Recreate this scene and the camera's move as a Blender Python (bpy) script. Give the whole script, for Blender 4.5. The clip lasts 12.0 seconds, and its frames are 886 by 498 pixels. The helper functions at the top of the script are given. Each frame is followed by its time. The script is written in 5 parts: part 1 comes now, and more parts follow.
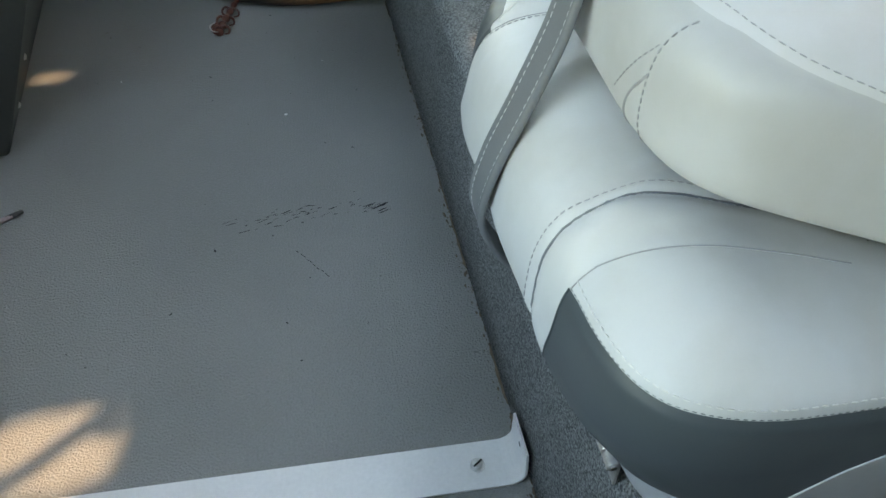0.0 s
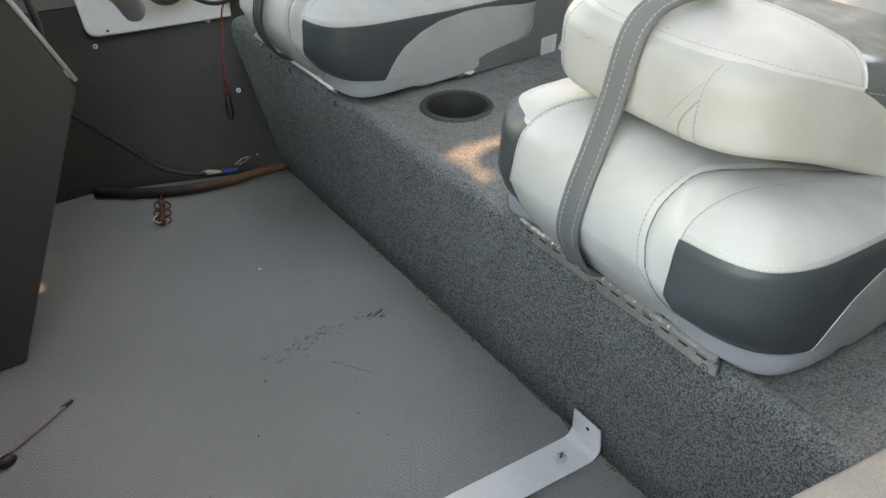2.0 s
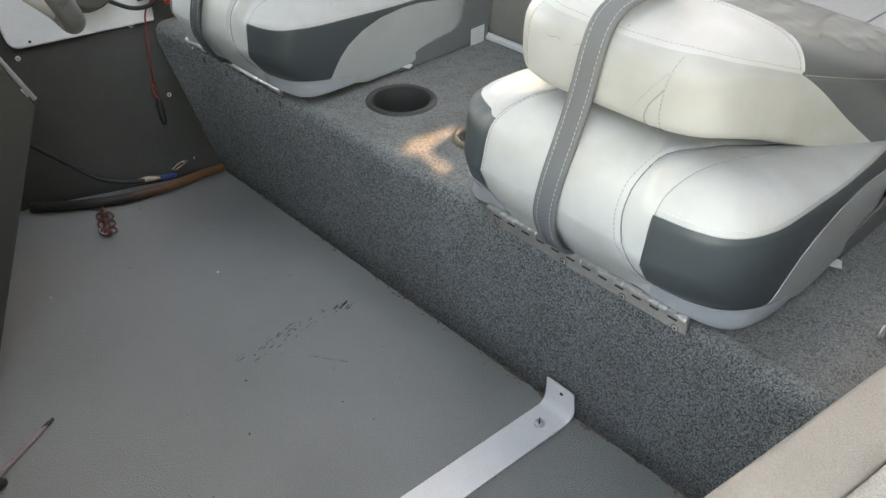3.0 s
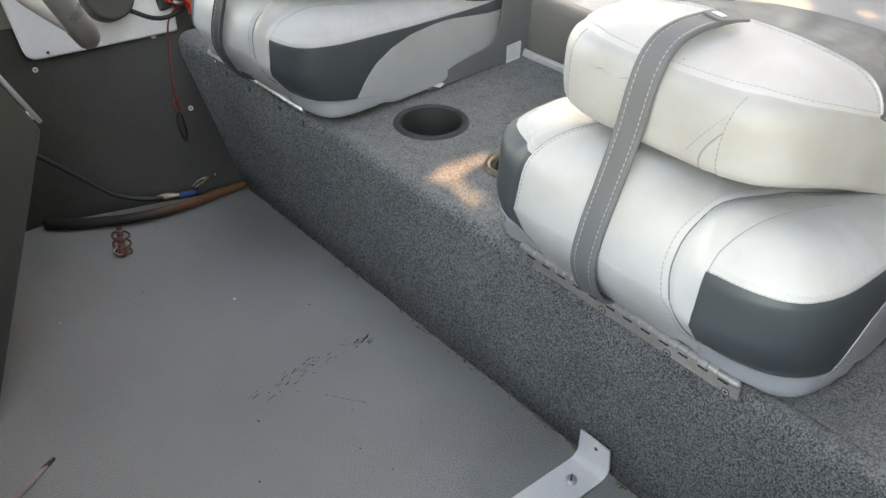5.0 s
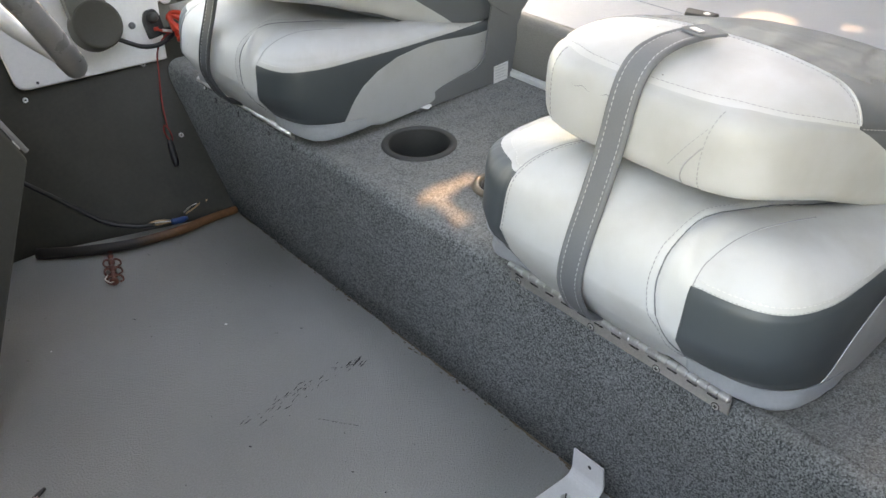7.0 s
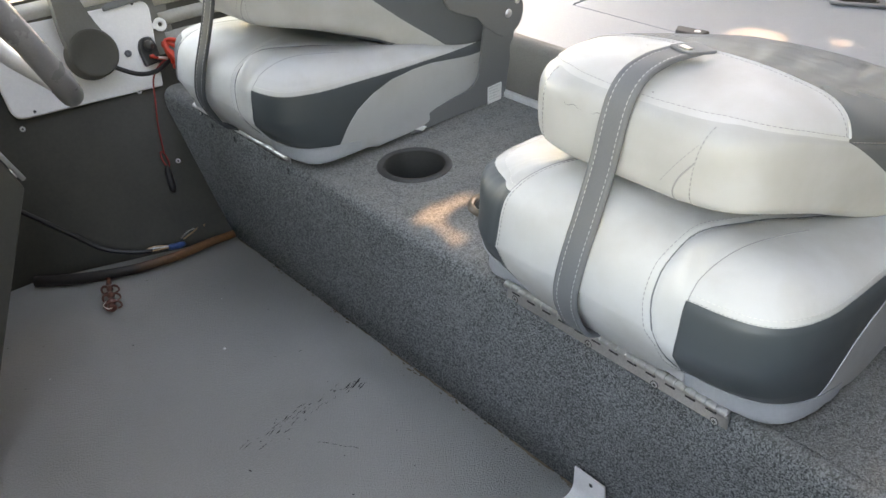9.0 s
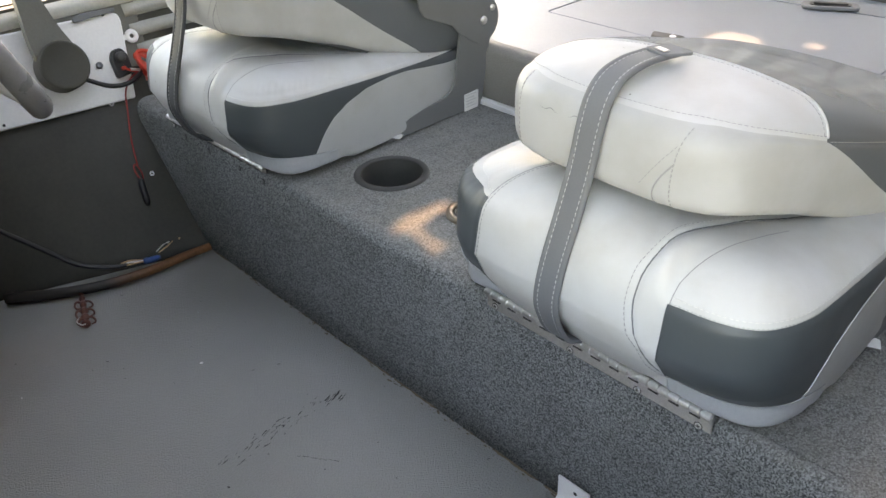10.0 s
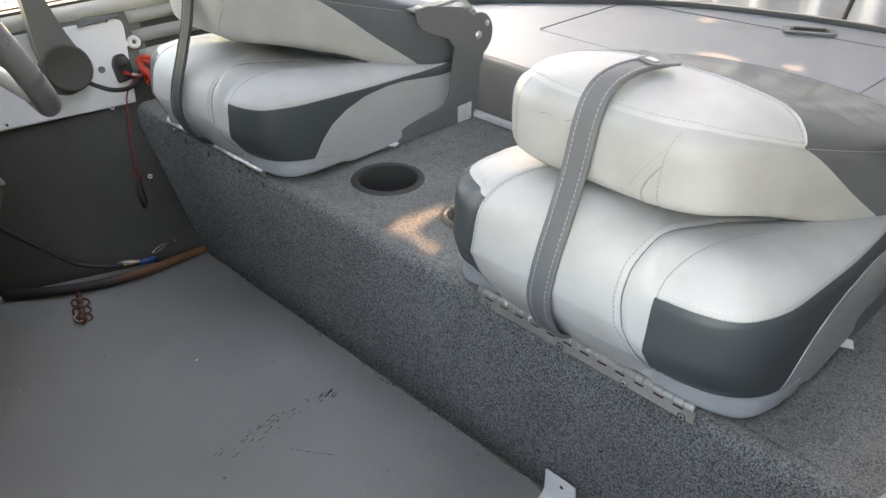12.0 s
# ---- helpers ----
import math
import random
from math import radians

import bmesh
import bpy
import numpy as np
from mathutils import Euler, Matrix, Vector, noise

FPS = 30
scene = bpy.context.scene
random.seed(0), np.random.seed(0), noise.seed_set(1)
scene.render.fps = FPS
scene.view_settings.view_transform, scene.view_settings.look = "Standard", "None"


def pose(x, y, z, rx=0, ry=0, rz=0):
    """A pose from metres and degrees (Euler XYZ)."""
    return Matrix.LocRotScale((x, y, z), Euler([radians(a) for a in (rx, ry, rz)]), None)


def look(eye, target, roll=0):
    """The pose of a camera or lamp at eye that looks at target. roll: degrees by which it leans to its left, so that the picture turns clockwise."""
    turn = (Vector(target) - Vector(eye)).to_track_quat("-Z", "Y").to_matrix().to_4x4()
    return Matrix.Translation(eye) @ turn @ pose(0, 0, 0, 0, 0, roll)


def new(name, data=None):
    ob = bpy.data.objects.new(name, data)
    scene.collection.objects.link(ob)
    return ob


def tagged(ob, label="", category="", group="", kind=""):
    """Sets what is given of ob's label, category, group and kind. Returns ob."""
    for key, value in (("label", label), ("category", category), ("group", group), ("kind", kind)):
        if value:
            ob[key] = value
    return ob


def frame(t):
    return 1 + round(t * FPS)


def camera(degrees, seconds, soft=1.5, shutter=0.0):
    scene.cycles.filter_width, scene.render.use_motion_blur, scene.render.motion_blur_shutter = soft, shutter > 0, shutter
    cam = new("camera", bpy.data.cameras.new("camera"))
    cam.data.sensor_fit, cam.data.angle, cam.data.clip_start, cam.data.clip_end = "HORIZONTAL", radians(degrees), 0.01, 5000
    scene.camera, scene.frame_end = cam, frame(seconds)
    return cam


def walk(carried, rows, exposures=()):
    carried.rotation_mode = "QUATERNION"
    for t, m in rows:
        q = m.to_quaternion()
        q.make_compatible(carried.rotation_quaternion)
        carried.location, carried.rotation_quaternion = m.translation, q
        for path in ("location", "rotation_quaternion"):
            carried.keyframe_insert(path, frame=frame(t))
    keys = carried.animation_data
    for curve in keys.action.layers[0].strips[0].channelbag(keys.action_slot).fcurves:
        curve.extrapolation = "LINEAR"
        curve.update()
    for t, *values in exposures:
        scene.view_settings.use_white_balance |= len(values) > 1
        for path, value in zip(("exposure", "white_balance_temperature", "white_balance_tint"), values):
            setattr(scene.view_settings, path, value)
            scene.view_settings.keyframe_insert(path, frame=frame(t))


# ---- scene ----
cam = camera(55.4, 12.0)
PATH = [
    (0, (-0.169, -0.383, 0.729), (0.127, 0.956, -0.728), 1.0),
    (0.3, (-0.187, -0.404, 0.751), (0.166, 0.945, -0.683), 0.7),
    (0.5, (-0.195, -0.435, 0.765), (0.264, 0.967, -0.586), 1.5),
    (0.7, (-0.213, -0.479, 0.776), (0.327, 0.969, -0.493), 0.9),
    (1, (-0.258, -0.551, 0.78), (0.354, 0.963, -0.376), 0.4),
    (1.2, (-0.291, -0.583, 0.773), (0.381, 0.901, -0.388), 0.4),
    (1.5, (-0.347, -0.586, 0.785), (0.467, 0.81, -0.392), -0.5),
    (2, (-0.559, -0.5, 0.801), (0.366, 0.86, -0.336), -0.4),
    (2.5, (-0.661, -0.488, 0.828), (0.458, 0.709, -0.318), -0.4),
    (3, (-0.665, -0.47, 0.843), (0.445, 0.71, -0.331), 0.3),
    (5, (-0.6, -0.403, 0.836), (0.455, 0.824, -0.339), 0.1),
    (5.5, (-0.598, -0.404, 0.829), (0.465, 0.835, -0.325), 0.3),
    (6, (-0.594, -0.409, 0.83), (0.473, 0.829, -0.324), -0.7),
    (6.5, (-0.596, -0.41, 0.83), (0.484, 0.829, -0.31), -0.6),
    (7, (-0.59, -0.413, 0.834), (0.486, 0.837, -0.299), -1.1),
    (9, (-0.59, -0.418, 0.835), (0.506, 0.85, -0.256), -2.1),
    (9.5, (-0.594, -0.412, 0.828), (0.533, 0.845, -0.245), -1.9),
    (10, (-0.583, -0.413, 0.825), (0.557, 0.833, -0.245), -2.2),
    (10.5, (-0.588, -0.41, 0.823), (0.571, 0.833, -0.231), -1.9),
    (11, (-0.588, -0.41, 0.823), (0.592, 0.821, -0.222), -1.6),
    (11.5, (-0.586, -0.417, 0.816), (0.6, 0.812, -0.223), -1.4),
    (12, (-0.63, -0.436, 0.824), (0.562, 0.798, -0.203), -0.2),
]
walk(cam, [(t, look(eye, target, roll)) for t, eye, target, roll in PATH],
     [(0, 3.80, 9700, 4), (0.7, 3.70, 10300, 6), (1.5, 3.88, 11800, 11), (2.5, 4.12, 12100, 14), (5.0, 4.20, 11800, 17), (12.0, 4.04, 11300, 18)])

# ---- light ----
SUN_TO = Vector((0.555, 0.44, 0.707)).normalized()
sky_world = bpy.data.worlds.new("sky_world")
scene.world = sky_world
sky_world.use_nodes = True
wn = sky_world.node_tree
sky = wn.nodes.new("ShaderNodeTexSky")
sky.sky_type = 'NISHITA'
sky.sun_disc = False
sky.sun_elevation = math.asin(SUN_TO.z)
sky.sun_rotation = math.atan2(SUN_TO.x, SUN_TO.y)
sky.dust_density = 0.5
wn.links.new(sky.outputs[0], wn.nodes["Background"].inputs[0])
wn.nodes["Background"].inputs[1].default_value = 0.15
sun_lamp = bpy.data.lights.new("sun", 'SUN')
sun_lamp.energy = 0.58
sun_lamp.angle = radians(0.4)
sun_lamp.color = (1.0, 0.75, 0.59)
sun = new("sun", sun_lamp)
sun.matrix_world = look(SUN_TO * 20, (0, 0, 0))

# ---- mesh helpers ----
def sg(a, e):
    return math.copysign(abs(a) ** e, a)


def lerp(a, b, t):
    return a + (b - a) * t


def smooth01(a, b, x):
    t = min(1.0, max(0.0, (x - a) / (b - a)))
    return t * t * (3 - 2 * t)


def curve_at(pts, x):
    """Piecewise linear through (x, y) pairs."""
    if x <= pts[0][0]:
        return pts[0][1]
    for (a, fa), (b, fb) in zip(pts, pts[1:]):
        if x <= b:
            return lerp(fa, fb, (x - a) / (b - a))
    return pts[-1][1]


def spline(pts, n=8):
    """Catmull-Rom points through pts."""
    pts = [Vector(p) for p in pts]
    q = [pts[0] * 2 - pts[1]] + pts + [pts[-1] * 2 - pts[-2]]
    out = []
    for i in range(1, len(q) - 2):
        a, b, c, d = q[i - 1:i + 3]
        for k in range(n):
            t = k / n
            out.append(0.5 * (2 * b + (c - a) * t + (2 * a - 5 * b + 4 * c - d) * t * t + (3 * b - a - 3 * c + d) * t ** 3))
    out.append(pts[-1])
    return out


def mesh(verts, faces, smooth=True, name="mesh"):
    me = bpy.data.meshes.new(name)
    me.from_pydata([tuple(v) for v in verts], [], faces)
    me.validate()
    if smooth:
        me.polygons.foreach_set("use_smooth", [True] * len(me.polygons))
    return me


def from_bm(bm, smooth=False):
    me = bpy.data.meshes.new("mesh")
    bmesh.ops.recalc_face_normals(bm, faces=bm.faces)
    bm.to_mesh(me)
    bm.free()
    if smooth:
        me.polygons.foreach_set("use_smooth", [True] * len(me.polygons))
    return me


def box(x0, x1, y0, y1, z0, z1, bevel=0.0, seg=2, m=None):
    bm = bmesh.new()
    bmesh.ops.create_cube(bm, size=1)
    for v in bm.verts:
        v.co = Vector((lerp(x0, x1, v.co.x + .5), lerp(y0, y1, v.co.y + .5), lerp(z0, z1, v.co.z + .5)))
    if bevel:
        bmesh.ops.bevel(bm, geom=bm.edges[:], offset=bevel, segments=seg, affect='EDGES', profile=0.5)
    if m:
        bmesh.ops.transform(bm, matrix=m, verts=bm.verts)
    return from_bm(bm)


def plate(outline, thick, m=None, bevel=0.0, seg=2):
    """A polygon in the local xy plane, thickened along +z, then placed by m."""
    bm = bmesh.new()
    f = bm.faces.new([bm.verts.new((p[0], p[1], 0)) for p in outline])
    r = bmesh.ops.extrude_face_region(bm, geom=[f])
    for v in r["geom"]:
        if isinstance(v, bmesh.types.BMVert):
            v.co.z += thick
    if bevel:
        rim = [e for e in bm.edges if abs(e.verts[0].co.z - e.verts[1].co.z) < 1e-6]
        bmesh.ops.bevel(bm, geom=rim, offset=bevel, segments=seg, affect='EDGES', profile=0.5)
    if m:
        bmesh.ops.transform(bm, matrix=m, verts=bm.verts)
    return from_bm(bm)


def rounded(pts, r, n=5):
    """A closed 2D outline with its corners rounded; r is one radius or one a corner."""
    out = []
    k = len(pts)
    for i in range(k):
        p, a, b = Vector(pts[i]), Vector(pts[i - 1]), Vector(pts[(i + 1) % k])
        ri = r[i] if isinstance(r, (list, tuple)) else r
        if ri <= 0:
            out.append(p)
            continue
        d = min(ri, (a - p).length * .48, (b - p).length * .48)
        s, e = p + (a - p).normalized() * d, p + (b - p).normalized() * d
        for j in range(n + 1):
            t = j / n
            out.append(s.lerp(p, t).lerp(p.lerp(e, t), t))
    return out


def tube(pts, r, seg=10, closed=False):
    pts = [Vector(p) for p in pts]
    n = len(pts)
    rad = (lambda i: r[min(i, len(r) - 1)]) if isinstance(r, (list, tuple)) else (lambda i: r)
    verts, faces = [], []
    up = Vector((0.13, 0.21, 1)).normalized()
    for i, p in enumerate(pts):
        if closed:
            d = (pts[(i + 1) % n] - pts[i - 1]).normalized()
        else:
            d = (pts[min(i + 1, n - 1)] - pts[max(i - 1, 0)]).normalized()
        side = d.cross(up)
        if side.length < 1e-3:
            side = d.cross(Vector((1, 0, 0)))
        side.normalize()
        up = side.cross(d).normalized()
        for k in range(seg):
            a = 2 * math.pi * k / seg
            verts.append(p + (side * math.cos(a) + up * math.sin(a)) * rad(i))
    for i in range(n if closed else n - 1):
        for k in range(seg):
            a, b = i * seg + k, i * seg + (k + 1) % seg
            c, d = ((i + 1) % n) * seg + (k + 1) % seg, ((i + 1) % n) * seg + k
            faces.append((a, b, c, d))
    if not closed:
        faces.append(tuple(reversed(range(seg))))
        faces.append(tuple(range((n - 1) * seg, n * seg)))
    return mesh(verts, faces)


def lathe(profile, n=40, m=None):
    verts, faces = [], []
    k = len(profile)
    for i in range(n):
        a = 2 * math.pi * i / n
        for r, z in profile:
            verts.append(Vector((r * math.cos(a), r * math.sin(a), z)))
    for i in range(n):
        for j in range(k - 1):
            a, b = i * k + j, ((i + 1) % n) * k + j
            faces.append((a, b, b + 1, a + 1))
    if m:
        verts = [m @ v for v in verts]
    me = mesh(verts, faces)
    return me


def ribbon(pts, sides, width, thick, bulge=0.0):
    """A strap along pts; sides: the direction across it at each point."""
    prof = []
    w, t = width / 2, thick / 2
    for k in range(29):
        a = -1 + 2 * k / 28
        hem = math.sqrt(max(0.0, 1 - ((abs(a) - 0.83) / 0.17) ** 2)) if abs(a) > 0.66 else 0.0
        prof.append((a * w, t * (1 if abs(a) < .95 else .45) + bulge * (0.45 * (1 - a * a) + 0.62 * hem)))
    for k in range(13):
        a = 1 - 2 * k / 12
        prof.append((a * w, -t * (1 if abs(a) < .95 else .45)))
    verts, faces, n, m = [], [], len(pts), len(prof)
    for i, p in enumerate(pts):
        d = (pts[min(i + 1, n - 1)] - pts[max(i - 1, 0)]).normalized()
        s = (sides[i] - d * sides[i].dot(d)).normalized()
        u = s.cross(d).normalized()
        for a, b in prof:
            verts.append(p + s * a + u * b)
    for i in range(n - 1):
        for k in range(m):
            faces.append((i * m + k, i * m + (k + 1) % m, (i + 1) * m + (k + 1) % m, (i + 1) * m + k))
    faces.append(tuple(reversed(range(m))))
    faces.append(tuple(range((n - 1) * m, n * m)))
    return mesh(verts, faces)


def joined(meshes):
    """Several meshes as one."""
    verts, faces = [], []
    for me in meshes:
        o = len(verts)
        verts += [v.co.copy() for v in me.vertices]
        faces += [tuple(i + o for i in p.vertices) for p in me.polygons]
    return mesh(verts, faces)


def part(name, me, material, parent=None, label="", kind=""):
    ob = new(name, me)
    if not me.materials:
        me.materials.append(material)
    if parent:
        ob.parent = parent
    return tagged(ob, label, kind=kind)


def thing(name, label, category, at=(0, 0, 0), group="", kind=""):
    ob = new(name)
    ob.empty_display_size = 0.05
    ob.location = at
    return tagged(ob, label, category, group, kind)


def solid(name, me, material, label, category="", kind="", group=""):
    return tagged(part(name, me, material), label, category, group, kind)


# ---- materials ----
def stuffed(name, colour, rough=0.5, metal=0.0, spread=0.10, scale=6.0, fine=120.0, bump=0.0, fine_mix=0.5, spec=0.5,
            voronoi=False, coords="Object", distance=0.001, coat=0.0, rough_spread=0.08):
    """Base colour with large stains and fine grain, varied gloss and fine relief."""
    m = bpy.data.materials.new(name)
    m.use_nodes = True
    t = m.node_tree
    bs = t.nodes["Principled BSDF"]
    co = t.nodes.new("ShaderNodeTexCoord")
    n1 = t.nodes.new("ShaderNodeTexNoise")
    n1.inputs["Scale"].default_value, n1.inputs["Detail"].default_value = scale, 5
    if voronoi:
        n2 = t.nodes.new("ShaderNodeTexVoronoi")
        n2.inputs["Scale"].default_value = fine
        fine_out = n2.outputs["Distance"]
    else:
        n2 = t.nodes.new("ShaderNodeTexNoise")
        n2.inputs["Scale"].default_value, n2.inputs["Detail"].default_value = fine, 3
        fine_out = n2.outputs[0]
    for n in (n1, n2):
        t.links.new(co.outputs[coords], n.inputs["Vector"])
    mix = t.nodes.new("ShaderNodeMix")
    mix.inputs[0].default_value = fine_mix
    t.links.new(n1.outputs[0], mix.inputs[2])
    t.links.new(fine_out, mix.inputs[3])
    ramp = t.nodes.new("ShaderNodeValToRGB")
    lo = [max(0.0, c * (1 - spread)) for c in colour]
    hi = [min(1.0, c * (1 + spread)) for c in colour]
    ramp.color_ramp.elements[0].position, ramp.color_ramp.elements[1].position = 0.3, 0.7
    ramp.color_ramp.elements[0].color, ramp.color_ramp.elements[1].color = (*lo, 1), (*hi, 1)
    t.links.new(mix.outputs[0], ramp.inputs[0])
    t.links.new(ramp.outputs[0], bs.inputs["Base Color"])
    rr = t.nodes.new("ShaderNodeMapRange")
    rr.inputs[3].default_value, rr.inputs[4].default_value = max(0.02, rough - rough_spread), min(1, rough + rough_spread)
    t.links.new(n1.outputs[0], rr.inputs[0])
    t.links.new(rr.outputs[0], bs.inputs["Roughness"])
    bs.inputs["Metallic"].default_value = metal
    bs.inputs["Specular IOR Level"].default_value = spec
    bs.inputs["Coat Weight"].default_value = coat
    bs.inputs["Coat Roughness"].default_value = 0.25
    if bump:
        b = t.nodes.new("ShaderNodeBump")
        b.inputs["Strength"].default_value, b.inputs["Distance"].default_value = bump, distance
        t.links.new(fine_out, b.inputs["Height"])
        t.links.new(b.outputs[0], bs.inputs["Normal"])
    return m


def worn_vinyl(m, seed):
    """Soft waves in the stretched cover, faint smudges and a few dark specks."""
    t = m.node_tree
    bs = t.nodes["Principled BSDF"]
    co = next(n for n in t.nodes if n.bl_idname == "ShaderNodeTexCoord")
    base = bs.inputs["Base Color"].links[0].from_socket
    mp = t.nodes.new("ShaderNodeMapping")
    mp.inputs[1].default_value = (seed, seed * 0.7, seed * 1.3)
    t.links.new(co.outputs["Object"], mp.inputs[0])
    vo = t.nodes.new("ShaderNodeTexVoronoi")
    vo.inputs["Scale"].default_value = 26
    sm = t.nodes.new("ShaderNodeTexNoise")
    sm.inputs["Scale"].default_value, sm.inputs["Detail"].default_value = 14, 6
    wv = t.nodes.new("ShaderNodeTexNoise")
    wv.inputs["Scale"].default_value, wv.inputs["Detail"].default_value = 28, 2
    for n in (vo, sm, wv):
        t.links.new(mp.outputs[0], n.inputs["Vector"])
    r1 = t.nodes.new("ShaderNodeValToRGB")
    r1.color_ramp.elements[0].position, r1.color_ramp.elements[1].position = 0.016, 0.030
    r1.color_ramp.elements[0].color, r1.color_ramp.elements[1].color = (0.35, 0.33, 0.30, 1), (1, 1, 1, 1)
    t.links.new(vo.outputs["Distance"], r1.inputs[0])
    r2 = t.nodes.new("ShaderNodeValToRGB")
    r2.color_ramp.elements[0].position, r2.color_ramp.elements[1].position = 0.34, 0.56
    r2.color_ramp.elements[0].color, r2.color_ramp.elements[1].color = (0.90, 0.885, 0.86, 1), (1, 1, 1, 1)
    t.links.new(sm.outputs[0], r2.inputs[0])
    last = base
    for r in (r1, r2):
        mx = t.nodes.new("ShaderNodeMix")
        mx.data_type, mx.blend_type = 'RGBA', 'MULTIPLY'
        mx.inputs[0].default_value = 1.0
        t.links.new(last, mx.inputs[6])
        t.links.new(r.outputs[0], mx.inputs[7])
        last = mx.outputs[2]
    t.links.new(last, bs.inputs["Base Color"])
    b = t.nodes.new("ShaderNodeBump")
    b.inputs["Strength"].default_value, b.inputs["Distance"].default_value = 0.35, 0.004
    t.links.new(wv.outputs[0], b.inputs["Height"])
    old = bs.inputs["Normal"].links[0].from_node
    t.links.new(b.outputs[0], old.inputs["Normal"])
    return m


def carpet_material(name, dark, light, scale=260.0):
    """Looped boat carpet: dark and light tufts mixed, pile relief, faint traffic stains."""
    m = bpy.data.materials.new(name)
    m.use_nodes = True
    t = m.node_tree
    bs = t.nodes["Principled BSDF"]
    co = t.nodes.new("ShaderNodeTexCoord")
    vo = t.nodes.new("ShaderNodeTexVoronoi")
    vo.inputs["Scale"].default_value = scale
    wob = t.nodes.new("ShaderNodeTexNoise")
    wob.inputs["Scale"].default_value, wob.inputs["Detail"].default_value = scale * 0.7, 4
    big = t.nodes.new("ShaderNodeTexNoise")
    big.inputs["Scale"].default_value, big.inputs["Detail"].default_value = 5, 4
    for n in (vo, wob, big):
        t.links.new(co.outputs["Object"], n.inputs["Vector"])
    sep = t.nodes.new("ShaderNodeSeparateColor")
    t.links.new(vo.outputs["Color"], sep.inputs[0])
    mx = t.nodes.new("ShaderNodeMix")
    mx.inputs[0].default_value = 0.5
    t.links.new(sep.outputs[0], mx.inputs[2])
    t.links.new(wob.outputs[0], mx.inputs[3])
    ramp = t.nodes.new("ShaderNodeValToRGB")
    e = ramp.color_ramp.elements
    e[0].position, e[1].position = 0.28, 0.77
    e[0].color, e[1].color = (*dark, 1), (*light, 1)
    t.links.new(mx.outputs[0], ramp.inputs[0])
    stain = t.nodes.new("ShaderNodeMix")
    stain.data_type, stain.blend_type = 'RGBA', 'MULTIPLY'
    stain.inputs[0].default_value = 1.0
    sr = t.nodes.new("ShaderNodeValToRGB")
    sr.color_ramp.elements[0].position, sr.color_ramp.elements[1].position = 0.3, 0.65
    sr.color_ramp.elements[0].color, sr.color_ramp.elements[1].color = (0.80, 0.80, 0.78, 1), (1, 1, 1, 1)
    t.links.new(big.outputs[0], sr.inputs[0])
    t.links.new(ramp.outputs[0], stain.inputs[6])
    t.links.new(sr.outputs[0], stain.inputs[7])
    # pale dust on what faces up, with the top's missing light painted in
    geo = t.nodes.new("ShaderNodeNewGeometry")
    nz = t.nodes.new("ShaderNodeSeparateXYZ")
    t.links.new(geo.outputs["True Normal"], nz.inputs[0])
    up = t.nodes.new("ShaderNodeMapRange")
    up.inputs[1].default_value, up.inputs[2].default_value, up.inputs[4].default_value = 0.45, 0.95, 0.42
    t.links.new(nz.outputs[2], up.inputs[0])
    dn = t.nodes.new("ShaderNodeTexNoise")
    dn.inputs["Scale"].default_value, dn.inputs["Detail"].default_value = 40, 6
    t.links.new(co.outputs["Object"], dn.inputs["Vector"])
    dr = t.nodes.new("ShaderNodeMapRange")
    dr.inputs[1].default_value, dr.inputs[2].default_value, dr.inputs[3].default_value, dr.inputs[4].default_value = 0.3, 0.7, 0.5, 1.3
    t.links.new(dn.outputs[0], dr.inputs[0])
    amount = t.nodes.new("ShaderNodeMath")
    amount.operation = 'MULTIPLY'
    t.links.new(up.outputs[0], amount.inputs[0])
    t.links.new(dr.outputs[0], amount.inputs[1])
    dust_and_light = t.nodes.new("ShaderNodeMix")
    dust_and_light.data_type = 'RGBA'
    dust_and_light.inputs[7].default_value = (0.34, 0.325, 0.295, 1)
    t.links.new(amount.outputs[0], dust_and_light.inputs[0])
    t.links.new(stain.outputs[2], dust_and_light.inputs[6])
    t.links.new(dust_and_light.outputs[2], bs.inputs["Base Color"])
    bs.inputs["Roughness"].default_value = 0.95
    bs.inputs["Specular IOR Level"].default_value = 0.12
    bs.inputs["Sheen Weight"].default_value = 0.05
    bs.inputs["Sheen Roughness"].default_value = 0.5
    b = t.nodes.new("ShaderNodeBump")
    b.inputs["Strength"].default_value, b.inputs["Distance"].default_value = 1.0, 0.0040
    t.links.new(mx.outputs[0], b.inputs["Height"])
    t.links.new(b.outputs[0], bs.inputs["Normal"])
    return m


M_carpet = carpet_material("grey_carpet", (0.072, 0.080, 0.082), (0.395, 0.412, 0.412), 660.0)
M_floor = stuffed("floor_vinyl", (0.290, 0.292, 0.278), 0.46, spread=0.18, scale=4.0, fine=420, bump=0.9, fine_mix=0.5, spec=0.5, distance=0.0028)
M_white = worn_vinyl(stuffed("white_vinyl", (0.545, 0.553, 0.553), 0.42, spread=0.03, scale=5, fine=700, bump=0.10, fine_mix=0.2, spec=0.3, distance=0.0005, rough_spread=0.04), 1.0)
# off-white of the backrest; on side_panel it puts shading into the colour
M_creamshade = worn_vinyl(stuffed("shaded_offwhite_vinyl", (0.455, 0.468, 0.470), 0.40, spread=0.03, scale=5, fine=700, bump=0.10, fine_mix=0.2, spec=0.3, distance=0.0005, rough_spread=0.04), 4.0)
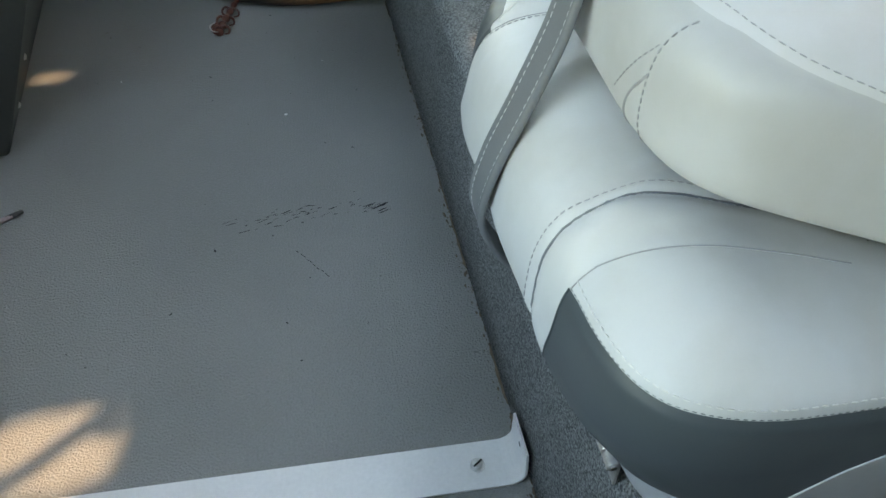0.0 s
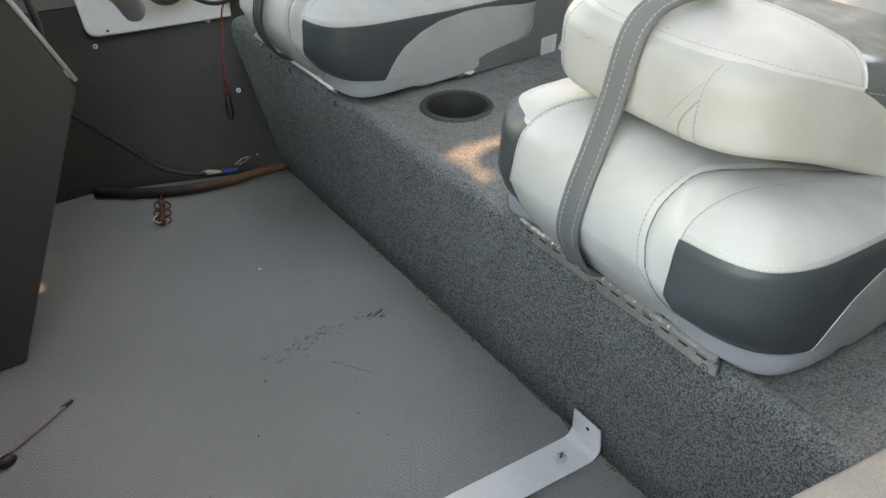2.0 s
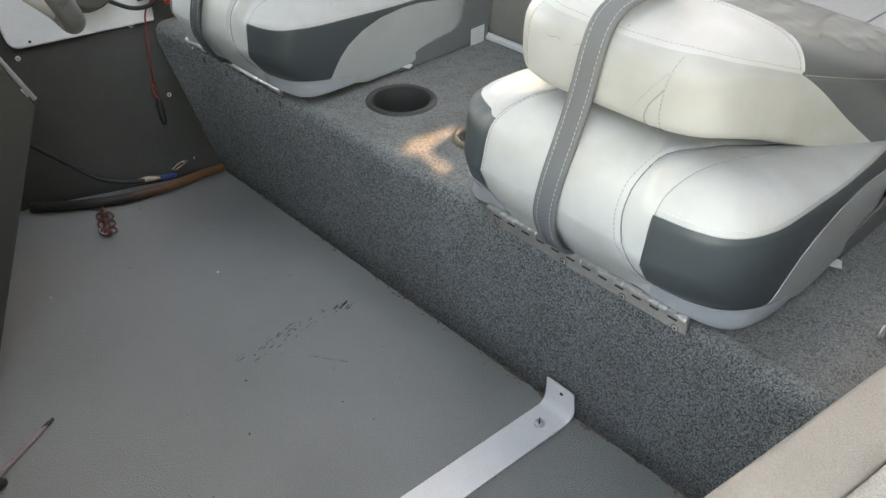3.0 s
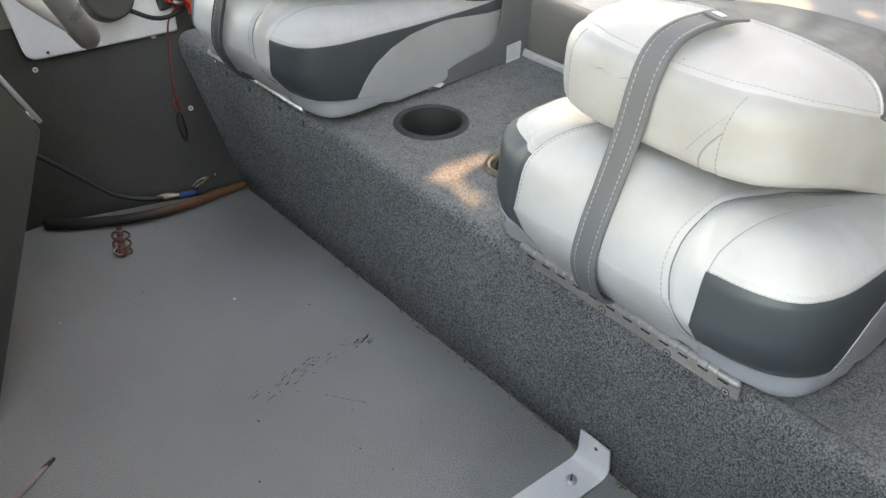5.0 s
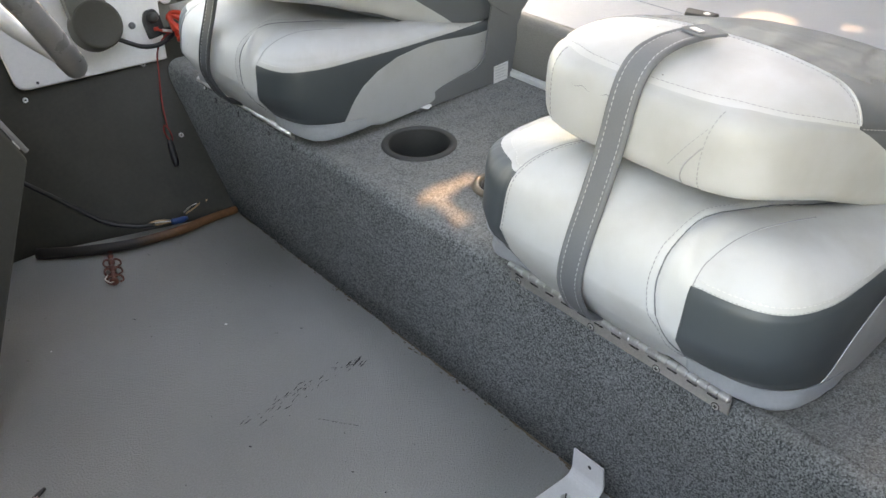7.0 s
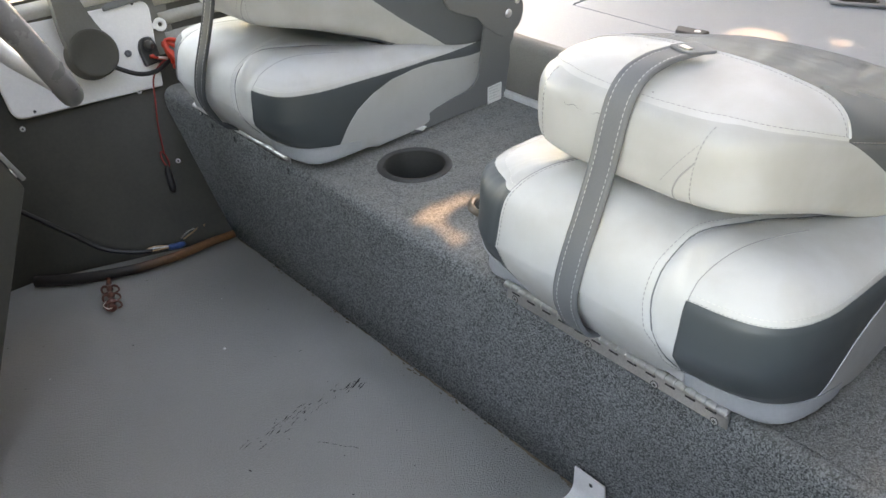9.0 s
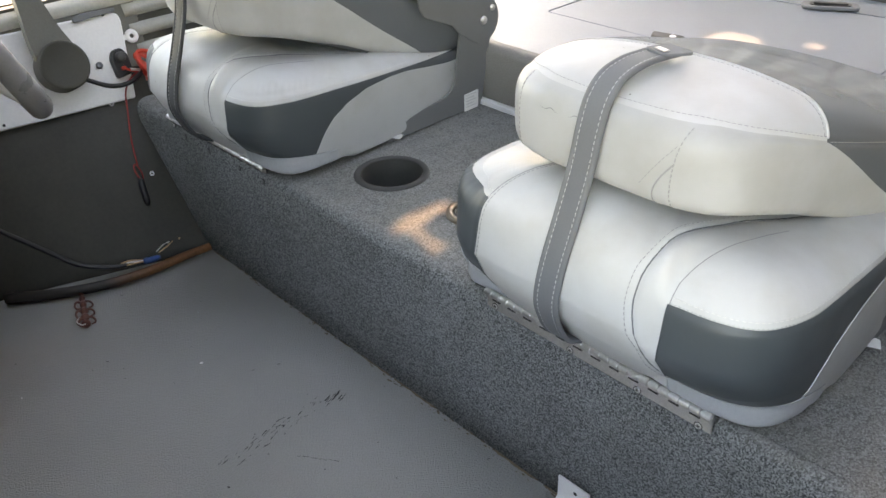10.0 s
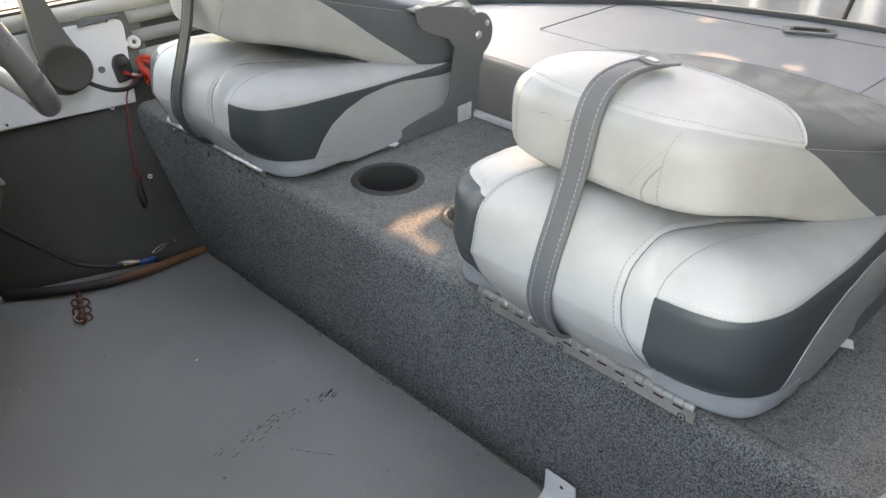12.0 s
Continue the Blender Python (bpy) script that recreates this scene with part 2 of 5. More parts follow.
M_dark = stuffed("charcoal_vinyl", (0.062, 0.076, 0.084), 0.44, spread=0.06, scale=6, fine=700, bump=0.12, fine_mix=0.3, spec=0.4, distance=0.0004)
M_grey = stuffed("mid_grey_vinyl", (0.122, 0.136, 0.147), 0.19, spread=0.06, scale=6, fine=700, bump=0.08, fine_mix=0.3, spec=0.9, distance=0.0002, rough_spread=0.03)
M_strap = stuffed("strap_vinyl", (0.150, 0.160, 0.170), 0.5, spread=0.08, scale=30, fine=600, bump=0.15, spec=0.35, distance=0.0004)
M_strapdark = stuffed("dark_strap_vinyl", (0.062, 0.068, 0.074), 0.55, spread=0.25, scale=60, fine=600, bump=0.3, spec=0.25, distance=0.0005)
M_thread = stuffed("pale_thread", (0.62, 0.62, 0.60), 0.8, spread=0.1, scale=40, fine=900)
M_threadgrey = stuffed("grey_thread", (0.31, 0.315, 0.32), 0.8, spread=0.1, scale=40, fine=900)
M_strapthread = stuffed("strap_thread", (0.43, 0.435, 0.44), 0.8, spread=0.1, scale=40, fine=900)
M_binding = stuffed("clear_edge_binding", (0.39, 0.408, 0.425), 0.38, spread=0.07, scale=25, fine=300, bump=0.05, spec=0.5)
M_plate = stuffed("grey_painted_plate", (0.172, 0.178, 0.180), 0.45, spread=0.06, scale=14, fine=500, bump=0.06, spec=0.45, distance=0.0004)
M_alu = stuffed("brushed_aluminium", (0.90, 0.89, 0.87), 0.42, metal=0.22, spread=0.06, scale=18, fine=260, bump=0.03)
M_steel = stuffed("stainless_steel", (0.80, 0.79, 0.765), 0.42, metal=1.0, spread=0.16, scale=30, fine=400, bump=0.04)
M_black = stuffed("black_plastic", (0.018, 0.018, 0.019), 0.42, spread=0.2, scale=20, fine=300, bump=0.05)
M_charcoalplastic = stuffed("charcoal_plastic", (0.055, 0.055, 0.052), 0.55, spread=0.12, scale=20, fine=300, bump=0.06)
M_throttle = stuffed("olive_grey_plastic", (0.150, 0.145, 0.122), 0.5, spread=0.12, scale=20, fine=300, bump=0.06)
M_throttlehub = stuffed("dark_olive_plastic", (0.062, 0.059, 0.047), 0.5, spread=0.12, scale=20, fine=300, bump=0.06)
M_nearblock = stuffed("weathered_grey_boards", (0.15, 0.155, 0.16), 0.8, spread=0.25, scale=3, fine=40, bump=0.4, distance=0.004)
M_hull = stuffed("olive_grey_hull_paint", (0.045, 0.043, 0.034), 0.55, spread=0.30, scale=9, fine=160, bump=0.08, fine_mix=0.3, spec=0.4)
M_console = stuffed("dark_grey_console_paint", (0.074, 0.075, 0.069), 0.50, spread=0.08, scale=4, fine=260, bump=0.10, spec=0.35)
M_panel = stuffed("white_panel_plastic", (0.88, 0.86, 0.825), 0.42, spread=0.05, scale=7, fine=200, bump=0.03)
M_deck = stuffed("grey_deck_paint", (0.236, 0.264, 0.290), 0.30, spread=0.07, scale=5, fine=300, bump=0.55, fine_mix=0.5, spec=0.36, distance=0.0010, rough_spread=0.015)
M_gunwale = stuffed("taupe_textured_gunwale", (0.315, 0.290, 0.265), 0.52, spread=0.16, scale=9, fine=640, bump=1.0, fine_mix=0.6, spec=0.5, distance=0.0014)
M_rail = stuffed("gritty_rail_coating", (0.50, 0.47, 0.43), 0.36, spread=0.30, scale=12, fine=520, bump=1.0, fine_mix=0.6, spec=0.8, distance=0.0040)
M_riser = stuffed("taupe_riser_paint", (0.25, 0.236, 0.217), 0.60, spread=0.14, scale=9, fine=330, bump=0.5, fine_mix=0.45, spec=0.35, distance=0.0015)
M_rib = stuffed("ribbed_gunwale_paint", (0.40, 0.383, 0.335), 0.40, spread=0.10, scale=9, fine=200, bump=0.05)
# M_rib made paler: sunlight on the far rail is put into the colour
M_toprail = stuffed("sunlit_rail_paint", (0.66, 0.64, 0.575), 0.42, spread=0.10, scale=9, fine=200, bump=0.05)
M_red = stuffed("red_plastic", (0.62, 0.05, 0.025), 0.4, spread=0.15, scale=30, fine=200)
M_redcord = stuffed("faded_red_cord", (0.30, 0.035, 0.028), 0.7, spread=0.25, scale=60, fine=500, bump=0.3)
M_blue = stuffed("blue_connector", (0.02, 0.08, 0.25), 0.45, spread=0.15, scale=30, fine=200)
M_copper = stuffed("bare_copper_wire", (0.55, 0.38, 0.22), 0.4, metal=0.7, spread=0.2, scale=60, fine=300)
M_lure = stuffed("rust_red_rubber", (0.12, 0.036, 0.022), 0.35, spread=0.4, scale=60, fine=300, bump=0.2)
M_stick = stuffed("pinkish_grey_plastic", (0.36, 0.27, 0.26), 0.5, spread=0.3, scale=40, fine=300, bump=0.1)
M_wheel = stuffed("grey_moulded_rubber", (0.22, 0.22, 0.228), 0.28, spread=0.10, scale=20, fine=300, bump=0.05)
M_brass = stuffed("tarnished_brass", (0.30, 0.25, 0.20), 0.35, metal=0.8, spread=0.2, scale=60, fine=300)
M_tag = stuffed("paper_tag", (0.78, 0.78, 0.76), 0.7, spread=0.05, scale=40, fine=400)
M_tagprint = stuffed("grey_print", (0.60, 0.60, 0.59), 0.7, spread=0.05, scale=40, fine=400)
M_scuff = stuffed("black_rubber_scuff", (0.022, 0.022, 0.022), 0.7, spread=0.3, scale=80, fine=600)
M_dirt = stuffed("rusty_seam_dirt", (0.15, 0.115, 0.08), 0.9, spread=0.5, scale=60, fine=500, bump=0.5)
M_gravel = stuffed("pale_gravel", (0.27, 0.272, 0.268), 0.9, spread=0.35, scale=0.8, fine=55, bump=0.8, voronoi=True, distance=0.02)
M_tarp = stuffed("white_tarpaulin", (0.46, 0.46, 0.48), 0.5, spread=0.06, scale=3, fine=150, bump=0.1)
M_leaf = stuffed("green_leaf", (0.06, 0.10, 0.03), 0.5, spread=0.4, scale=2, fine=30)
M_bark = stuffed("grey_bark", (0.12, 0.10, 0.08), 0.9, spread=0.3, scale=4, fine=40, bump=0.8, distance=0.02)


def rod_material():
    """Charred black at one end, scorched orange-brown towards the other."""
    m = stuffed("scorched_cane", (0.19, 0.083, 0.033), 0.5, spread=0.35, scale=25, fine=200, bump=0.2)
    t = m.node_tree
    ramp = next(n for n in t.nodes if n.bl_idname == "ShaderNodeValToRGB")
    co = next(n for n in t.nodes if n.bl_idname == "ShaderNodeTexCoord")
    sp = t.nodes.new("ShaderNodeSeparateXYZ")
    t.links.new(co.outputs["Object"], sp.inputs[0])
    mr = t.nodes.new("ShaderNodeMapRange")
    mr.inputs[1].default_value, mr.inputs[2].default_value = -0.20, -0.12
    t.links.new(sp.outputs[0], mr.inputs[0])
    mx = t.nodes.new("ShaderNodeMix")
    mx.data_type = 'RGBA'
    mx.inputs[6].default_value = (0.02, 0.017, 0.014, 1)
    t.links.new(mr.outputs[0], mx.inputs[0])
    t.links.new(ramp.outputs[0], mx.inputs[7])
    t.links.new(mx.outputs[2], t.nodes["Principled BSDF"].inputs["Base Color"])
    return m


M_rod = rod_material()

# ---- structure: hull, floor, bench, deck ----
BENCH_Z, DECK_Z, RIM_Z, RISER_X = 0.243, 0.345, 0.405, 0.424


def holed(outer, inners, z, thick):
    """A flat sheet with holes, its top at z."""
    bm = bmesh.new()
    edges = []
    for loop in [outer] + inners:
        vs = [bm.verts.new((p[0], p[1], z)) for p in loop]
        edges += [bm.edges.new((a, b)) for a, b in zip(vs, vs[1:] + vs[:1])]
    r = bmesh.ops.triangle_fill(bm, edges=edges, use_beauty=True)
    fs = [f for f in r["geom"] if isinstance(f, bmesh.types.BMFace)]
    r = bmesh.ops.extrude_face_region(bm, geom=fs)
    for v in r["geom"]:
        if isinstance(v, bmesh.types.BMVert):
            v.co.z -= thick
    return from_bm(bm)


def circle(cx, cy, r, n=40):
    return [(cx + r * math.cos(2 * math.pi * i / n), cy + r * math.sin(2 * math.pi * i / n)) for i in range(n)]


def far_foot(x):
    return curve_at([(-1.4, 0.99), (-0.33, 0.978), (0.0, 0.862), (0.4, 0.80)], x)


def far_y(x, z):
    bow = 0.16 * max(0.0, x - 0.1) ** 1.5
    if z >= 0.25:
        return 0.975 + 0.45 * z - bow
    return lerp(far_foot(x), 0.975 + 0.45 * 0.25 - bow, z / 0.25)


def near_y(x):
    return -0.3747 - 0.1255 * x


RIM = spline([(-1.5, 1.17, 0), (-0.5, 1.172, 0), (0.0, 1.155, 0), (0.33, 1.055, 0), (0.644, 0.869, 0), (0.85, 0.67, 0), (0.98, 0.51, 0),
              (1.06, 0.30, 0), (1.094, 0.122, 0), (1.11, -0.10, 0), (1.06, -0.36, 0), (0.86, -0.47, 0)], 8)

# floor sheet, with its far edge cut along the chine
outline = [(-1.5, -0.27), (0.004, -0.27)] + [(x, far_foot(x)) for x in (0.004, -0.1, -0.2, -0.33, -0.7, -1.5)]
solid("floor", holed(outline, [], 0.0, 0.02), M_floor, "grey textured vinyl boat floor with scuffs and grit", "floor", kind="structure")

# far hull side with its rolled chine
xs = [-1.5 + 2.0 * i / 60 for i in range(61)]
zs = [-0.03, 0.0, 0.02, 0.05, 0.09, 0.13, 0.17, 0.21, 0.24, 0.26, 0.33, 0.42]
verts, faces = [], []
for x in xs:
    for z in zs:
        verts.append((x, far_y(x, max(z, 0)) + (0.003 if z <= 0 else 0), z))
for i in range(len(xs) - 1):
    for j in range(len(zs) - 1):
        a = i * len(zs) + j
        faces.append((a, a + 1, a + 1 + len(zs), a + len(zs)))
n0 = len(verts)
verts += [(x, y + 0.03, z) for x, y, z in verts]
faces += [tuple(i + n0 for i in reversed(f)) for f in list(faces)]
solid("wall_far", mesh(verts, faces), M_hull, "olive-grey painted aluminium hull side", "hull side", kind="structure")

# near hull side, below its gunwale
verts, faces = [], []
for x in xs:
    for k, z in enumerate((-0.03, 0.1, 0.25, 0.39)):
        verts.append((x, near_y(x) + 0.14 * (1 - z / 0.39), z))
for i in range(len(xs) - 1):
    for j in range(3):
        a = i * 4 + j
        faces.append((a + 4, a + 5, a + 1, a))
n0 = len(verts)
verts += [(x, y - 0.03, z) for x, y, z in verts]
faces += [tuple(i + n0 for i in reversed(f)) for f in list(faces)]
solid("wall_near", mesh(verts, faces), M_hull, "olive-grey painted aluminium hull side below the gunwale", "hull side", kind="structure")


def swept(profile, line):
    """A closed (offset, z) profile along a line of (x, y, outward x, outward y)."""
    verts, faces, k = [], [], len(profile)
    for x, y, ox, oy in line:
        for o, z in profile:
            verts.append((x + ox * o, y + oy * o, z))
    for i in range(len(line) - 1):
        for j in range(k):
            faces.append((i * k + j, i * k + (j + 1) % k, (i + 1) * k + (j + 1) % k, (i + 1) * k + j))
    faces.append(tuple(reversed(range(k))))
    faces.append(tuple(range((len(line) - 1) * k, len(line) * k)))
    return mesh(verts, faces)


# near gunwale: a rolled cap, a seam, then the outer rail
near_line = [(-1.5 + 2.5 * i / 50, near_y(-1.5 + 2.5 * i / 50), -0.1245, -0.9922) for i in range(51)]
gun = thing("gunwale", "taupe textured gunwale along the near side of the boat", "gunwale", kind="structure")
cap = [(0.0, 0.36), (-0.004, 0.38), (-0.003, 0.396), (0.003, 0.403), (0.012, 0.4055), (0.03, 0.407), (0.043, 0.4065), (0.0495, 0.4055), (0.051, 0.403), (0.051, 0.36)]
part("inner_cap", swept(cap, near_line), M_gunwale, gun)
rail = [(0.0525, 0.36), (0.0525, 0.4035), (0.056, 0.4045), (0.066, 0.4025), (0.072, 0.399), (0.10, 0.395), (0.15, 0.388), (0.158, 0.378), (0.158, 0.30), (0.15, 0.30), (0.15, 0.36)]
part("outer_rail", swept(rail, near_line), M_rail, gun, "sunlit rough outer rail")

# carpeted bench
CUP, RING = (0.131, 0.475), (0.128, 0.302)
bench = thing("bench", "box bench covered in charcoal flecked carpet", "bench", kind="structure")
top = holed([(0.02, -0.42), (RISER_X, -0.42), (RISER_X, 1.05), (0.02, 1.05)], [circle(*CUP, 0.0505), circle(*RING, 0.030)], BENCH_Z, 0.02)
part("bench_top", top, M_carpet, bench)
prof = [(0.0, -0.02), (0.0, 0.06), (0.0, 0.14), (0.0, 0.222)] + [(0.021 - 0.021 * math.cos(a), 0.222 + 0.021 * math.sin(a)) for a in [math.pi / 2 * k / 8 for k in range(1, 9)]] + [(0.021, 0.223), (0.012, 0.222), (0.012, -0.02)]
nseg = 220
verts, faces = [], []
for i in range(nseg + 1):
    y = -0.42 + 1.47 * i / nseg
    for j, (x, z) in enumerate(prof):
        w = 0.0012 * noise.noise((y * 7, z * 9, 3.1)) + 0.0006 * noise.noise((y * 33, z * 30, 9.0)) if j < 12 else 0
        verts.append((x + w, y, z))
k = len(prof)
for i in range(nseg):
    for j in range(k):
        faces.append((i * k + j, (i + 1) * k + j, (i + 1) * k + (j + 1) % k, i * k + (j + 1) % k))
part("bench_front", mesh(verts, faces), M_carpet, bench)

# riser behind the seats and the deck over it
riser = [(0.0, 0.20), (0.0, DECK_Z - 0.012), (0.004, DECK_Z - 0.004), (0.012, DECK_Z), (0.03, DECK_Z), (0.03, 0.20)]
line = [(RISER_X, -0.42 + 1.5 * i / 20, 1, 0) for i in range(21)]
solid("riser", swept(riser, line), M_riser, "taupe riser panel between bench and deck", "riser", kind="structure")
HX0, HX1, HY0, HY1 = 0.640, 1.015, 0.02, 0.611
deck_edge = [(p.x, p.y) for p in RIM if p.x > 0.43]
outer = [(RISER_X + 0.0305, -0.40)] + [(RISER_X + 0.0305, 1.0)] + deck_edge
hatch_hole = rounded([(HX0, HY0), (HX1, HY0), (HX1 - 0.08, HY1), (HX0, HY1)], 0.012, 3)
solid("deck", holed(outer, [hatch_hole], DECK_Z, 0.015), M_deck, "glossy pale grey painted deck with faint texture", "deck", kind="structure")
hatch = thing("deck_hatch", "pale grey flush deck hatch with a narrow joint", "hatch")
lid = rounded([(HX0 + .003, HY0 + .003), (HX1 - .003, HY0 + .003), (HX1 - 0.083, HY1 - .003), (HX0 + .003, HY1 - .003)], 0.010, 3)
part("lid", plate(lid, 0.012, Matrix.Translation((0, 0, DECK_Z - 0.0125)), 0.0015), M_deck, hatch)
part("hatch_ledge", box(HX0 - .03, HX1 + .03, HY0 - .03, HY1 + .03, DECK_Z - 0.03, DECK_Z - 0.018), M_black, hatch)
# flush pull handle in the lid
hm = pose(0.992, 0.228, DECK_Z, 0, 0, 118)
oval = rounded([(-0.05, -0.02), (0.05, -0.02), (0.05, 0.02), (-0.05, 0.02)], 0.016, 6)
pull = part("pull", plate(oval, 0.006, hm, 0.002), M_plate, hatch, "grey flush pull handle")
part("pull_recess", plate(rounded([(-0.036, -0.009), (0.036, -0.009), (0.036, 0.009), (-0.036, 0.009)], 0.008, 5), 0.001, hm @ pose(0, 0, 0.0062)), M_black, pull)
part("pull_bar", plate(rounded([(-0.03, -0.004), (0.03, -0.004), (0.03, 0.006), (-0.03, 0.006)], 0.004, 4), 0.003, hm @ pose(0, 0, 0.0074), 0.001), M_charcoalplastic, pull)
# hinge pad with a bright screw on the hatch joint
hm = pose(0.645, 0.350, DECK_Z, 0, 0, 100)
pad = part("hinge_pad", plate(rounded([(-0.03, -0.014), (0.03, -0.014), (0.022, 0.014), (-0.022, 0.014)], 0.006, 4), 0.009, hm, 0.003), M_charcoalplastic, hatch, "dark plastic hatch hinge")
part("hinge_screw", lathe([(0, 0.0095), (0.004, 0.009), (0.006, 0.0075)], 14, hm @ pose(-0.012, 0.0, 0.0015)), M_steel, pad)

# rubber trim round the deck and gunwale
trim_line = []
for i, p in enumerate(RIM):
    d = (RIM[min(i + 1, len(RIM) - 1)] - RIM[max(i - 1, 0)]).normalized()
    trim_line.append((p.x, p.y, -d.y, d.x))
fore = [q for q in trim_line if q[0] > 0.42]
edge_trim = thing("deck_trim", "dark rubber edge trim along the deck rim", "trim", kind="structure")
part("rubber_bead", swept([(0.0, 0.33), (-0.004, 0.348), (0.0, 0.354), (0.006, 0.354), (0.010, 0.348), (0.010, 0.33)], fore), M_charcoalplastic, edge_trim)
part("pale_lip", swept([(0.0105, 0.33), (0.0105, 0.350), (0.022, 0.352), (0.03, 0.346), (0.03, 0.28)], fore), M_rib, edge_trim)

# far gunwale: ribs over the hull side, flat rail on top
far_gun = thing("far_gunwale", "ribbed taupe gunwale on the far hull side", "gunwale", kind="structure")
span = [(x, far_y(x, 0.30), 0, 1) for x in [0.055 + 0.42 * i / 24 for i in range(25)]]
for k in range(3):
    z = 0.306 + 0.034 * k
    o = 0.45 * (z - 0.30)
    prof = [(o - 0.002 + a, z + b) for a, b in ((0.02, -0.016), (0.004, -0.014), (-0.006, -0.006), (-0.008, 0.003), (-0.004, 0.010), (0.004, 0.014), (0.02, 0.014))]
    part("rib", swept(prof, span), M_rib, far_gun)
span = [(x, far_y(x, 0.40), 0, 1) for x in [-1.4 + 1.88 * i / 60 for i in range(61)]]
part("top_rail", swept([(-0.012, 0.395), (-0.014, 0.408), (-0.008, 0.414), (0.05, 0.418), (0.10, 0.414), (0.10, 0.38), (0.0, 0.38)], span), M_toprail, far_gun)

# ---- boat seats ----
def even(curve, lo, hi, n, dense=4000):
    """Parameters from lo to hi that step evenly along a curve."""
    ts = np.linspace(lo, hi, dense)
    pts = np.array([curve(t) for t in ts])
    run = np.concatenate(([0.0], np.cumsum(np.linalg.norm(np.diff(pts, axis=0), axis=1))))
    return np.interp(np.linspace(0, run[-1], n), run, ts)


def shell(x0, x1, half, e_plan, e_prof, z_low, z_top, nu=560, nv=190, push=None, e_low=None, e_rear=None, e_front=None):
    """A stuffed cushion: a superellipsoid between two height functions, rounder along its front roll. Returns vertices and quads."""
    cx, hl = (x0 + x1) / 2, (x1 - x0) / 2
    wide = half(x0 + 0.1)

    def plan(u):
        ep = lerp(e_plan, e_rear or e_plan, smooth01(-0.3, 0.9, math.cos(u)))
        return sg(math.cos(u), ep), sg(math.sin(u), ep)

    us = even(lambda u: (hl * plan(u)[0], wide * plan(u)[1]), 0.0, 2 * math.pi, nu + 1)[:-1]
    outline = [plan(u) for u in us]
    tables = {}

    def rows(e):
        e = round(e, 2)
        if e not in tables:
            lo = e_low or e
            down = even(lambda v: (0.20 * abs(math.cos(v)) ** lo, 0.08 * sg(math.sin(v), lo)), -math.pi / 2, 0.0, nv // 2 + 1)
            up = even(lambda v: (0.20 * abs(math.cos(v)) ** e, 0.08 * sg(math.sin(v), e)), 0.0, math.pi / 2, nv - nv // 2 + 1)[1:]
            tables[e] = [(abs(math.cos(v)) ** lo, sg(math.sin(v), lo)) for v in down] + [(abs(math.cos(v)) ** e, sg(math.sin(v), e)) for v in up]
        return tables[e]

    cols = []
    for a, b in outline:
        e = e_prof
        if e_front:
            e = lerp(e_prof, e_front, smooth01(-0.3, -0.9, a) * (smooth01(0.50, 0.35, -b) if b < 0 else smooth01(0.98, 0.45, b)))
        cols.append(rows(e))
    verts, faces = [], []
    for j in range(nv + 1):
        for i, (a, b) in enumerate(outline):
            c, s = cols[i][j]
            x = cx + hl * c * a
            y = half(x) * c * b
            p = Vector((x, y, lerp(z_low(x, y), z_top(x, y), (s + 1) / 2)))
            verts.append(push(p, c, s) if push else p)
    for j in range(nv):
        for i in range(nu):
            faces.append((j * nu + i, j * nu + (i + 1) % nu, (j + 1) * nu + (i + 1) % nu, (j + 1) * nu + i))
    return verts, faces


def cut(verts, faces, g):
    """Splits polygons along g = 0: (faces with g < 0, faces with g > 0, the segments of the cut)."""
    val = [g(p) for p in verts]
    made, neg, pos, seg = {}, [], [], []

    def cross(a, b):
        key = (min(a, b), max(a, b))
        if key not in made:
            t = val[a] / (val[a] - val[b])
            made[key] = len(verts)
            verts.append(verts[a].lerp(verts[b], t))
        return made[key]

    for f in faces:
        sides = [val[i] > 0 for i in f]
        if all(sides):
            pos.append(f)
        elif not any(sides):
            neg.append(f)
        else:
            p, n, cutpts = [], [], []
            for k, i in enumerate(f):
                j = f[(k + 1) % len(f)]
                (p if val[i] > 0 else n).append(i)
                if (val[i] > 0) != (val[j] > 0):
                    c = cross(i, j)
                    p.append(c)
                    n.append(c)
                    cutpts.append(c)
            if len(p) > 2:
                pos.append(tuple(p))
            if len(n) > 2:
                neg.append(tuple(n))
            if len(cutpts) == 2:
                seg.append(tuple(cutpts))
    return neg, pos, seg


def chains(verts, seg):
    """Cut segments joined into lines of points."""
    link = {}
    for a, b in seg:
        link.setdefault(a, []).append(b)
        link.setdefault(b, []).append(a)
    seen, out = set(), []
    for start in sorted(link, key=lambda k: (len(link[k]) != 1, k)):
        if start in seen:
            continue
        run, cur = [start], start
        seen.add(start)
        while True:
            nxt = [k for k in link[cur] if k not in seen]
            if not nxt:
                break
            cur = nxt[0]
            seen.add(cur)
            run.append(cur)
        if len(run) > 3:
            out.append([verts[k].copy() for k in run])
    return out


def patch(verts, faces):
    used = sorted({i for f in faces for i in f})
    idx = {k: n for n, k in enumerate(used)}
    me = mesh([verts[k] for k in used], [tuple(idx[i] for i in f) for f in faces])
    return me


